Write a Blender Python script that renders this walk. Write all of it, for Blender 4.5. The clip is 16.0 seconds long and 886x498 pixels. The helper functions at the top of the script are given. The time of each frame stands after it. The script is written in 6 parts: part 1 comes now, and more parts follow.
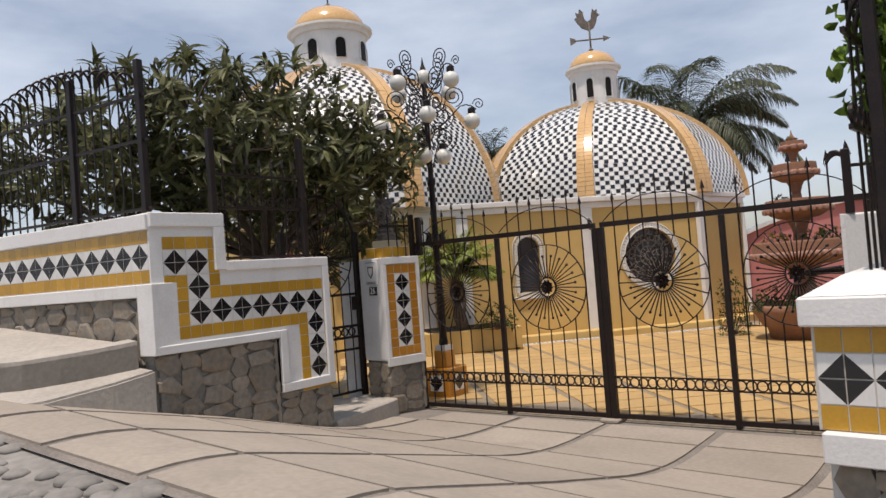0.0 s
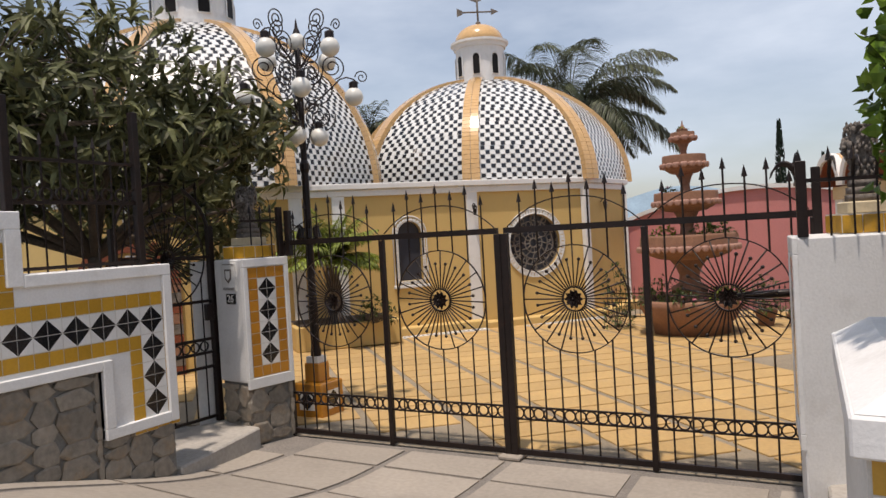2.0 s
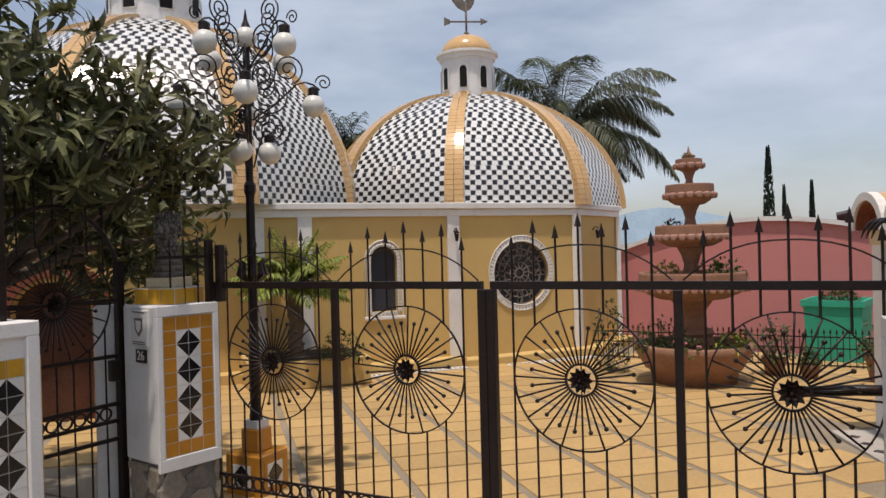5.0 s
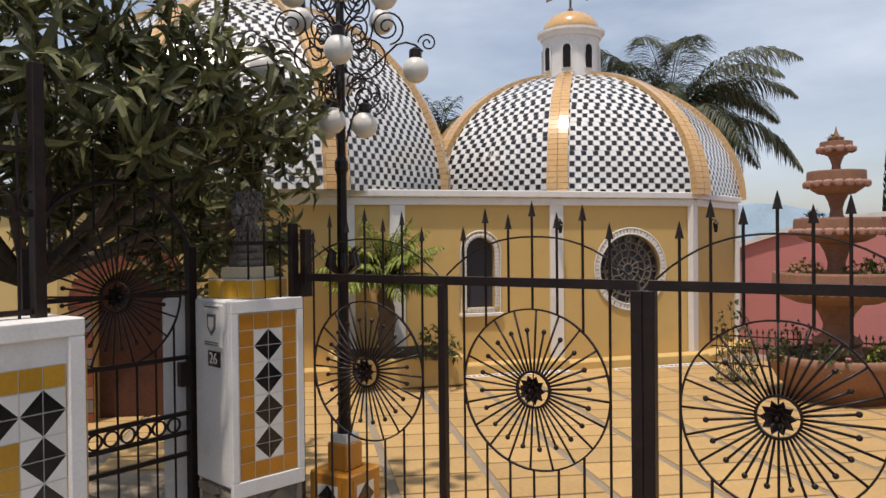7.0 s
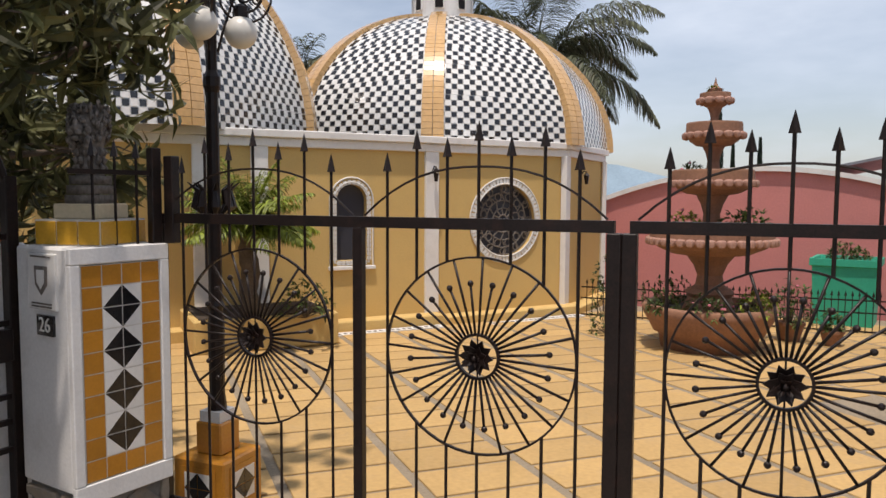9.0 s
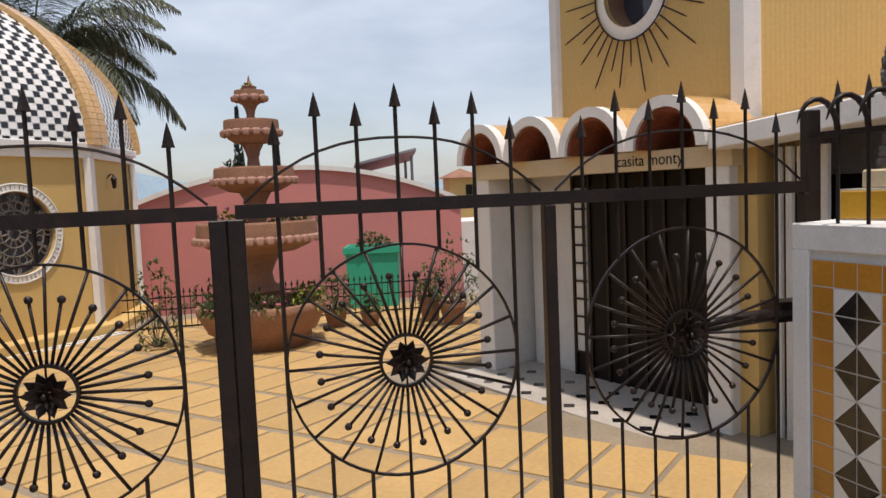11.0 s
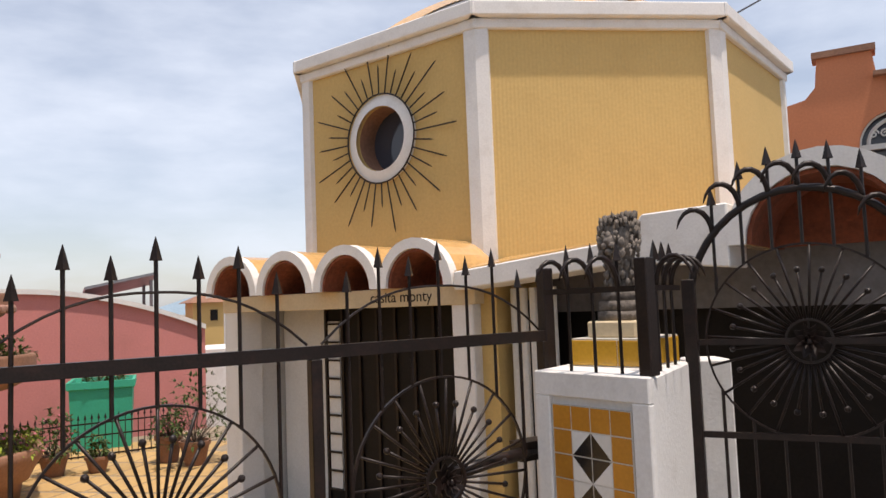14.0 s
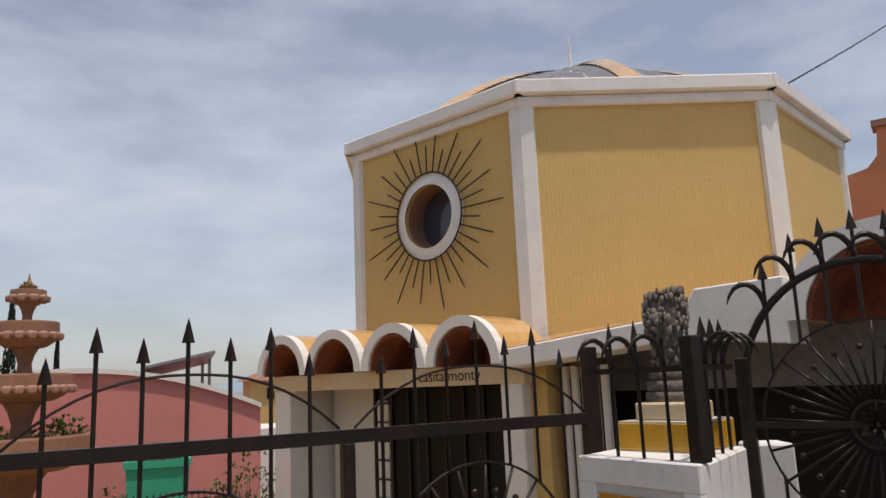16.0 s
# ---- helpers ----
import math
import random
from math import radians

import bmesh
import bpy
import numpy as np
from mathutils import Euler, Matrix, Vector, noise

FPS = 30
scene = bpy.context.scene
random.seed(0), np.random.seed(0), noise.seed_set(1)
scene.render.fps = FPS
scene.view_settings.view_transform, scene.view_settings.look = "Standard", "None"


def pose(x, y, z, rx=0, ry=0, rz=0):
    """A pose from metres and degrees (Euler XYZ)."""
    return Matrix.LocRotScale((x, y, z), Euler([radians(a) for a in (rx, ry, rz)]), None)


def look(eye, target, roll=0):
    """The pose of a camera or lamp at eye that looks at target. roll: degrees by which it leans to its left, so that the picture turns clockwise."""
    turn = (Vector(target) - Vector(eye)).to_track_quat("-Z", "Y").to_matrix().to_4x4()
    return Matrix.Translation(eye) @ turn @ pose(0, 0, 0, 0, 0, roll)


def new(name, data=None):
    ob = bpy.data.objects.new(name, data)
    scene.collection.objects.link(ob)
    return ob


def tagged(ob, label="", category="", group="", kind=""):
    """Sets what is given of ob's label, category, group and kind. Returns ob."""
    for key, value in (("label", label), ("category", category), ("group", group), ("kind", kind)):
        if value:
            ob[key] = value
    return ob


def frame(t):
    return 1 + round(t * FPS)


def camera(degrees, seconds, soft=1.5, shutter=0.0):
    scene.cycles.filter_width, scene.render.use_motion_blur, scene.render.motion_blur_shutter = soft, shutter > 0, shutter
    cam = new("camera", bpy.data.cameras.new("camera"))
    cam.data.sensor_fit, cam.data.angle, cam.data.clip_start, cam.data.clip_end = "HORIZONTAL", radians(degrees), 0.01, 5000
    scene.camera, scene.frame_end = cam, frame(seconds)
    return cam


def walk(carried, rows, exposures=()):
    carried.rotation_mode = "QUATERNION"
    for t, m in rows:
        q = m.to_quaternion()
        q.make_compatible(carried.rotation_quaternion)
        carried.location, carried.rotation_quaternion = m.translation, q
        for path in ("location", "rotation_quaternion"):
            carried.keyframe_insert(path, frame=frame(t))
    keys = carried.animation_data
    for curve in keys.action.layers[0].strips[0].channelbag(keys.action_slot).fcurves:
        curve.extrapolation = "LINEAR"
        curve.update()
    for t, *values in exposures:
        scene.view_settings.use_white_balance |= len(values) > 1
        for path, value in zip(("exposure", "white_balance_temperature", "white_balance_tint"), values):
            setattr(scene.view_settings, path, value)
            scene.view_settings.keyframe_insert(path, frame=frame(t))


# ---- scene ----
cam = camera(61.6, 16.0)
PATH = [
    (0, (3.295, -6.760, 1.589), (2.163, -5.302, 1.645), -4.4),
    (0.5, (3.079, -6.522, 1.695), (1.967, -5.049, 1.752), -3.7),
    (1, (2.918, -6.282, 1.717), (1.920, -4.729, 1.664), -4.0),
    (1.5, (2.658, -6.066, 1.861), (1.847, -4.417, 1.695), -3.4),
    (2, (2.553, -5.784, 1.940), (1.677, -4.159, 1.900), -3.3),
    (2.5, (2.445, -5.525, 2.071), (1.530, -3.923, 2.136), -2.9),
    (3, (2.324, -5.314, 2.116), (1.377, -3.729, 2.154), -2.3),
    (3.5, (2.202, -5.133, 2.175), (1.383, -3.480, 2.215), -1.9),
    (4, (2.094, -4.933, 2.184), (1.265, -3.283, 2.188), -1.7),
    (4.2, (2.077, -4.820, 2.193), (1.235, -3.178, 2.187), -1.7),
    (6.3, (1.512, -3.906, 2.178), (0.692, -2.251, 2.178), -1.0),
    (6.5, (1.429, -3.799, 2.165), (0.558, -2.173, 2.196), -1.0),
    (7, (1.211, -3.644, 2.162), (0.193, -2.105, 2.142), -0.6),
    (7.5, (0.993, -3.480, 2.120), (-0.015, -1.934, 2.082), -0.4),
    (8, (0.793, -3.323, 2.098), (-0.107, -1.714, 1.992), -0.4),
    (8.2, (0.726, -3.273, 2.084), (-0.168, -1.662, 1.976), -0.3),
    (10.4, (0.152, -2.790, 1.995), (0.248, -0.953, 1.847), -1.2),
    (10.5, (0.157, -2.783, 1.966), (0.302, -0.947, 1.839), -1.7),
    (11, (0.124, -2.721, 1.972), (0.554, -0.931, 1.830), -2.4),
    (11.5, (0.071, -2.709, 1.986), (0.750, -0.997, 1.866), -2.8),
    (12, (0.030, -2.706, 2.002), (0.865, -1.064, 1.889), -2.8),
    (12.5, (0.027, -2.710, 2.023), (0.917, -1.096, 1.933), -2.6),
    (13, (0.028, -2.718, 2.053), (0.960, -1.125, 2.031), -2.5),
    (13.5, (0.033, -2.730, 2.073), (1.005, -1.161, 2.124), -2.3),
    (14, (0.038, -2.734, 2.106), (1.045, -1.193, 2.238), -2.2),
    (14.5, (0.050, -2.736, 2.118), (1.071, -1.214, 2.337), -2.3),
    (15, (0.041, -2.740, 2.125), (1.043, -1.217, 2.414), -2.2),
    (15.5, (0.054, -2.742, 2.119), (1.032, -1.206, 2.429), -2.2),
    (16, (0.144, -2.736, 2.120), (1.023, -1.145, 2.444), -2.4),
]
walk(cam, [(t, look(e, g, r)) for t, e, g, r in PATH],
     [(0, 0.06, 7050, 16), (1, 0.15, 7050, 16), (2, 0.08, 7050, 16), (4, -0.08, 7000, 16), (7, 0.03, 7030, 16), (8, 0.16, 7030, 16), (10.5, 0.07, 7030, 16), (12, 0.3, 7150, 16), (13.5, 0.38, 7200, 17), (14.4, 0.25, 7250, 18), (16, -0.13, 7200, 17)])

# ---- light ----
SUN_AZ, SUN_EL = radians(-80), radians(75)
world = bpy.data.worlds.new("world")
scene.world = world
world.use_nodes = True
wn, wl = world.node_tree.nodes, world.node_tree.links
sky = wn.new("ShaderNodeTexSky")
sky.sky_type, sky.sun_disc = "NISHITA", False
sky.sun_elevation, sky.sun_rotation = SUN_EL, radians(90) - SUN_AZ
sky.air_density, sky.dust_density = 1.0, 1.3
tc = wn.new("ShaderNodeTexCoord")
mp = wn.new("ShaderNodeMapping")
mp.inputs["Scale"].default_value = (1.1, 1.1, 3.4)
cl = wn.new("ShaderNodeTexNoise")
cl.inputs["Scale"].default_value, cl.inputs["Detail"].default_value, cl.inputs["Roughness"].default_value = 2.1, 7, 0.55
cr = wn.new("ShaderNodeValToRGB")
cr.color_ramp.elements[0].position, cr.color_ramp.elements[1].position = 0.40, 0.72
cr.color_ramp.elements[0].color = (0.26, 0.26, 0.26, 1)
cr.color_ramp.elements[1].color = (0.92, 0.92, 0.92, 1)
mx = wn.new("ShaderNodeMix")
mx.data_type = "RGBA"
mx.inputs["B"].default_value = (5.75, 6.85, 8.25, 1)
wl.new(tc.outputs["Generated"], mp.inputs["Vector"])
wl.new(mp.outputs["Vector"], cl.inputs["Vector"])
wl.new(cl.outputs["Fac"], cr.inputs["Fac"])
wl.new(cr.outputs["Color"], mx.inputs["Factor"])
wl.new(sky.outputs["Color"], mx.inputs["A"])
wl.new(mx.outputs["Result"], wn["Background"].inputs["Color"])
wn["Background"].inputs["Strength"].default_value = 0.115
sun = new("sun", bpy.data.lights.new("sun", "SUN"))
sun.data.energy, sun.data.angle, sun.data.color = 3.5, radians(1.5), (1.0, 0.95, 0.88)
sdir = Vector((math.cos(SUN_EL) * math.cos(SUN_AZ), math.cos(SUN_EL) * math.sin(SUN_AZ), math.sin(SUN_EL)))
sun.matrix_world = look(sdir * 60, (0, 0, 0))


# ---- materials ----
def mat(name, col, rough=0.8, var=0.12, big=1.2, fine=40.0, bump=0.15, metal=0.0, rnd=0.0, stain=None, stain_amt=0.0, spec=0.5, coat=0.0):
    """Two-scale noise over a base colour, fine bump, optional stains and per-piece variation."""
    m = bpy.data.materials.new(name)
    m.use_nodes = True
    n, l = m.node_tree.nodes, m.node_tree.links
    b = n["Principled BSDF"]
    b.inputs["Roughness"].default_value, b.inputs["Metallic"].default_value = rough, metal
    b.inputs["Specular IOR Level"].default_value = spec
    b.inputs["Coat Weight"].default_value = coat
    b.inputs["Coat Roughness"].default_value = 0.08
    co = n.new("ShaderNodeTexCoord")
    src = co.outputs["Object"]
    if rnd:
        info = n.new("ShaderNodeObjectInfo")
        add = n.new("ShaderNodeVectorMath")
        add.operation = "MULTIPLY_ADD"
        add.inputs[1].default_value = (1, 1, 1)
        cmb = n.new("ShaderNodeCombineXYZ")
        k = n.new("ShaderNodeMath")
        k.operation = "MULTIPLY"
        k.inputs[1].default_value = 37.0
        l.new(info.outputs["Random"], k.inputs[0])
        l.new(k.outputs[0], cmb.inputs[0])
        l.new(k.outputs[0], cmb.inputs[1])
        l.new(src, add.inputs[0])
        l.new(cmb.outputs[0], add.inputs[2])
        src = add.outputs[0]
    n1, n2 = n.new("ShaderNodeTexNoise"), n.new("ShaderNodeTexNoise")
    n1.inputs["Scale"].default_value, n1.inputs["Detail"].default_value = big, 5
    n2.inputs["Scale"].default_value, n2.inputs["Detail"].default_value = fine, 4
    l.new(src, n1.inputs["Vector"])
    l.new(src, n2.inputs["Vector"])
    av = n.new("ShaderNodeMath")
    av.operation = "ADD"
    l.new(n1.outputs["Fac"], av.inputs[0])
    l.new(n2.outputs["Fac"], av.inputs[1])
    mr = n.new("ShaderNodeMapRange")
    mr.inputs["From Min"].default_value, mr.inputs["From Max"].default_value = 0.6, 1.4
    mr.inputs["To Min"].default_value, mr.inputs["To Max"].default_value = 1 - var * 1.6, 1 + var * 1.1
    l.new(av.outputs[0], mr.inputs["Value"])
    val = mr.outputs[0]
    if rnd:
        r2 = n.new("ShaderNodeMapRange")
        r2.inputs["To Min"].default_value, r2.inputs["To Max"].default_value = 1 - rnd, 1 + rnd
        l.new(info.outputs["Random"], r2.inputs["Value"])
        mu = n.new("ShaderNodeMath")
        mu.operation = "MULTIPLY"
        l.new(val, mu.inputs[0])
        l.new(r2.outputs[0], mu.inputs[1])
        val = mu.outputs[0]
    sc = n.new("ShaderNodeVectorMath")
    sc.operation = "SCALE"
    sc.inputs[0].default_value = col
    l.new(val, sc.inputs["Scale"])
    out = sc.outputs[0]
    if stain:
        n3 = n.new("ShaderNodeTexNoise")
        n3.inputs["Scale"].default_value, n3.inputs["Detail"].default_value, n3.inputs["Roughness"].default_value = big * 2.3, 8, 0.65
        l.new(src, n3.inputs["Vector"])
        rp = n.new("ShaderNodeValToRGB")
        rp.color_ramp.elements[0].position, rp.color_ramp.elements[1].position = 0.52, 0.74
        rp.color_ramp.elements[1].color = (stain_amt, stain_amt, stain_amt, 1)
        l.new(n3.outputs["Fac"], rp.inputs["Fac"])
        m2 = n.new("ShaderNodeMix")
        m2.data_type = "RGBA"
        m2.inputs["B"].default_value = (*stain, 1)
        l.new(rp.outputs["Color"], m2.inputs["Factor"])
        l.new(out, m2.inputs["A"])
        out = m2.outputs["Result"]
    l.new(out, b.inputs["Base Color"])
    if bump:
        bp = n.new("ShaderNodeBump")
        bp.inputs["Strength"].default_value, bp.inputs["Distance"].default_value = bump, 0.01
        l.new(n2.outputs["Fac"], bp.inputs["Height"])
        l.new(bp.outputs["Normal"], b.inputs["Normal"])
    return m


IRON = mat("black iron paint", (0.016, 0.010, 0.0085), 0.40, 0.35, 6, 90, 0.1, stain=(0.05, 0.022, 0.015), stain_amt=0.4, spec=0.28)
WHITE = mat("white limewash", (0.71, 0.70, 0.68), 0.85, 0.07, 1.5, 60, 0.16, stain=(0.45, 0.42, 0.38), stain_amt=0.42)
YELLOW = mat("ochre render", (0.57, 0.39, 0.145), 0.9, 0.08, 0.6, 45, 0.25, stain=(0.44, 0.31, 0.13), stain_amt=0.4)
CORDUROY = mat("ochre corrugated render", (0.57, 0.39, 0.15), 0.9, 0.08, 0.7, 30, 0.2, stain=(0.45, 0.30, 0.11), stain_amt=0.4)
YTILE = mat("glazed yellow tile", (0.50, 0.27, 0.03), 0.22, 0.1, 3, 60, 0.03, rnd=0.14, coat=0.3)
OTILE = mat("glazed orange tile", (0.47, 0.20, 0.025), 0.22, 0.1, 3, 60, 0.03, rnd=0.14, coat=0.3)
WTILE = mat("glazed white tile", (0.70, 0.69, 0.66), 0.2, 0.05, 3, 60, 0.03, rnd=0.05, coat=0.3)
BTILE = mat("glazed black tile", (0.012, 0.012, 0.014), 0.16, 0.3, 3, 60, 0.03, rnd=0.1, coat=0.4)
GROUT = mat("pale grout", (0.55, 0.52, 0.47), 0.95, 0.1, 4, 80, 0.2)
RIBTILE = mat("glazed golden rib tile", (0.63, 0.385, 0.16), 0.2, 0.12, 1.3, 16, 0.04, coat=0.5)
DWHITE = mat("dome white tile", (0.74, 0.74, 0.72), 0.22, 0.06, 2, 18, 0.03, coat=0.3)
DBLACK = mat("dome black tile", (0.015, 0.016, 0.02), 0.2, 0.25, 2, 18, 0.03, coat=0.3)
ROOFGREY = mat("grey glazed roof tile", (0.17, 0.17, 0.185), 0.35, 0.2, 2, 20, 0.08)
STONE = mat("grey rubble stone", (0.245, 0.212, 0.17), 0.9, 0.25, 2.2, 22, 0.7, rnd=0.22, stain=(0.34, 0.22, 0.11), stain_amt=0.55)
MORTAR = mat("dark mortar", (0.20, 0.19, 0.17), 0.95, 0.2, 3, 40, 0.5)
SLAB = mat("beige concrete slab", (0.318, 0.276, 0.228), 0.85, 0.13, 0.9, 26, 0.3, rnd=0.07, stain=(0.23, 0.20, 0.17), stain_amt=0.55)
BAND = mat("dark pebble band", (0.215, 0.19, 0.165), 0.95, 0.3, 2, 60, 0.9)
ASPH = mat("grey cobbled street", (0.24, 0.225, 0.205), 0.95, 0.25, 1.1, 14, 0.8)
YSLAB = mat("ochre stamped concrete slab", (0.46, 0.295, 0.115), 0.75, 0.12, 1.4, 22, 0.25, rnd=0.10, stain=(0.40, 0.28, 0.15), stain_amt=0.5)
JOINT = mat("grey stone joint", (0.265, 0.215, 0.15), 0.92, 0.2, 2, 45, 0.6)
CONC = mat("worn beige grey concrete", (0.40, 0.365, 0.32), 0.9, 0.14, 1.4, 30, 0.4, stain=(0.24, 0.22, 0.19), stain_amt=0.5)
CREAM = mat("cream painted beam", (0.60, 0.49, 0.32), 0.85, 0.08, 1.5, 40, 0.2, stain=(0.42, 0.32, 0.2), stain_amt=0.4)
GREYW = mat("pale grey plaster", (0.62, 0.61, 0.58), 0.88, 0.08, 1.2, 40, 0.25, stain=(0.4, 0.39, 0.36), stain_amt=0.4)
TERRALIP = mat("pale terracotta lip", (0.36, 0.2, 0.15), 0.8, 0.2, 2.5, 30, 0.3)
TERRA = mat("terracotta", (0.27, 0.135, 0.082), 0.8, 0.2, 2.5, 30, 0.35, stain=(0.20, 0.10, 0.07), stain_amt=0.6)
BRICK = mat("red brick vault", (0.22, 0.06, 0.028), 0.9, 0.3, 5, 30, 0.5)
PINK = mat("pink render", (0.55, 0.21, 0.195), 0.9, 0.08, 0.5, 30, 0.2, stain=(0.42, 0.16, 0.14), stain_amt=0.5)
SALMON = mat("salmon orange render", (0.56, 0.20, 0.095), 0.9, 0.08, 0.6, 30, 0.2, stain=(0.45, 0.16, 0.08), stain_amt=0.4)
GREENPOT = mat("turquoise green paint", (0.015, 0.36, 0.235), 0.6, 0.1, 2, 40, 0.1)
# near-black: dark timber, also painted shade inside the casita
DARKWOOD_SHADE = mat("dark wood and interior shade", (0.010, 0.0075, 0.0065), 0.55, 0.35, 3, 40, 0.2, spec=0.2)
REDWOOD = mat("red brown timber door", (0.075, 0.024, 0.013), 0.6, 0.3, 3, 30, 0.2)
SCULPT = mat("weathered grey stone", (0.165, 0.142, 0.122), 0.9, 0.4, 8, 40, 0.8)
BARK = mat("grey brown bark", (0.10, 0.075, 0.055), 0.9, 0.3, 5, 40, 0.6)
GLOBE = mat("frosted glass globe", (0.66, 0.65, 0.60), 0.35, 0.05, 3, 30, 0.0)
SOIL = mat("dark soil", (0.05, 0.035, 0.025), 0.95, 0.3, 5, 50, 0.6)
BIRDSTEEL = mat("galvanised steel", (0.16, 0.17, 0.18), 0.5, 0.2, 4, 50, 0.1, metal=0.6)
PINKFLOWER = mat("pink petals", (0.55, 0.16, 0.22), 0.7, 0.2, 8, 60, 0.0)
# blue-grey base carries the haze of distance
HILL = mat("hillside with painted haze", (0.24, 0.33, 0.40), 1.0, 0.1, 0.02, 0.2, 0.0)


def leafmat(name, col, rough=0.5):
    m = mat(name, col, rough, 0.35, 1.5, 8, 0.0, spec=0.3)
    n, l = m.node_tree.nodes, m.node_tree.links
    b = n["Principled BSDF"]
    g = n.new("ShaderNodeNewGeometry")
    r = n.new("ShaderNodeMapRange")
    r.inputs["To Min"].default_value, r.inputs["To Max"].default_value = 0.35, 1.75
    l.new(g.outputs["Random Per Island"], r.inputs["Value"])
    s = n.new("ShaderNodeVectorMath")
    s.operation = "SCALE"
    l.new(b.inputs["Base Color"].links[0].from_socket, s.inputs[0])
    l.new(r.outputs[0], s.inputs["Scale"])
    l.new(s.outputs[0], b.inputs["Base Color"])
    t = n.new("ShaderNodeBsdfTranslucent")
    l.new(s.outputs[0], t.inputs["Color"])
    mixs = n.new("ShaderNodeMixShader")
    mixs.inputs[0].default_value = 0.22
    l.new(b.outputs[0], mixs.inputs[1])
    l.new(t.outputs[0], mixs.inputs[2])
    l.new(mixs.outputs[0], n["Material Output"].inputs["Surface"])
    return m


LEAF = leafmat("dark tree leaf", (0.108, 0.113, 0.047), 0.55)
PALMLEAF = leafmat("palm leaf", (0.075, 0.088, 0.048))
CYCADLEAF = leafmat("yellow green cycad leaf", (0.17, 0.21, 0.03))
IVYLEAF = leafmat("bright ivy leaf", (0.13, 0.22, 0.025))
SHRUBLEAF = leafmat("shrub leaf", (0.075, 0.11, 0.03))
CYPRESSLEAF = leafmat("dark cypress leaf", (0.014, 0.026, 0.014))

glass = bpy.data.materials.new("dark window glass")
glass.use_nodes = True
_b = glass.node_tree.nodes["Principled BSDF"]
# bluish grey base adds some reflected sky to the dark pane
_b.inputs["Base Color"].default_value = (0.05, 0.052, 0.065, 1)
_b.inputs["Roughness"].default_value = 0.08


# ---- mesh helpers ----
def mesh_of(bm, *mats):
    me = bpy.data.meshes.new("mesh")
    bm.to_mesh(me)
    bm.free()
    for m in mats:
        me.materials.append(m)
    return me


def part(name, bm, material, parent, label="", m=None, smooth=False):
    me = bm if isinstance(bm, bpy.types.Mesh) else mesh_of(bm, *(material if isinstance(material, (list, tuple)) else (material,)))
    if smooth:
        me.polygons.foreach_set("use_smooth", [True] * len(me.polygons))
    ob = new(name, me)
    ob.parent = parent
    if m is not None:
        ob.matrix_basis = m
    if label:
        ob["label"] = label
    return ob


def thing(name, label, category, m=None, group="", kind=""):
    ob = new(name)
    ob.empty_display_size = 0.1
    if m is not None:
        ob.matrix_basis = m
    return tagged(ob, label, category, group, kind)


def solid(name, bm, material, label, category, m=None, kind="", smooth=False, group=""):
    return tagged(part(name, bm, material, None, "", m, smooth), label, category, group, kind)


def B():
    return bmesh.new()


def box(bm, x0, x1, y0, y1, z0, z1, m=None, mi=0):
    vs = [bm.verts.new((x, y, z)) for z in (z0, z1) for x, y in ((x0, y0), (x1, y0), (x1, y1), (x0, y1))]
    if m is not None:
        for v in vs:
            v.co = m @ v.co
    for f in ((3, 2, 1, 0), (4, 5, 6, 7), (0, 1, 5, 4), (1, 2, 6, 5), (2, 3, 7, 6), (3, 0, 4, 7)):
        bm.faces.new([vs[i] for i in f]).material_index = mi
    return bm


def bevel(bm, w=0.006, seg=1):
    bmesh.ops.bevel(bm, geom=list(bm.edges), offset=w, segments=seg, affect="EDGES", clamp_overlap=True)
    return bm


def prism(bm, poly, z0, z1, m=None, mi=0):
    """A polygon (x, y) raised from z0 to z1."""
    n = len(poly)
    a = [bm.verts.new((x, y, z0)) for x, y in poly]
    b = [bm.verts.new((x, y, z1)) for x, y in poly]
    if m is not None:
        for v in a + b:
            v.co = m @ v.co
    fs = [bm.faces.new(a[::-1]), bm.faces.new(b)]
    for i in range(n):
        fs.append(bm.faces.new((a[i], a[(i + 1) % n], b[(i + 1) % n], b[i])))
    for f in fs:
        f.material_index = mi
    bmesh.ops.recalc_face_normals(bm, faces=fs)
    return bm


def lathe(bm, prof, seg=24, m=None, wob=None, mi=0, a0=0.0, a1=2 * math.pi):
    """Turns (radius, z) pairs about z. wob(angle, i) scales the radius."""
    full = a1 - a0 > 6.28
    cnt = seg if full else seg + 1
    rows = []
    for i, (r, z) in enumerate(prof):
        row = []
        for k in range(cnt):
            a = a0 + (a1 - a0) * k / seg
            q = r * (wob(a, i) if wob else 1)
            v = Vector((q * math.cos(a), q * math.sin(a), z))
            row.append(bm.verts.new(m @ v if m is not None else v))
        rows.append(row)
    for i in range(len(rows) - 1):
        for k in range(seg):
            k2 = (k + 1) % cnt
            f = bm.faces.new((rows[i][k], rows[i][k2], rows[i + 1][k2], rows[i + 1][k]))
            f.material_index = mi
    if full:
        for row, rev in ((rows[0], True), (rows[-1], False)):
            if (row[0].co - row[seg // 2].co).length > 1e-4:
                bm.faces.new(row[::-1] if rev else row).material_index = mi
    return bm


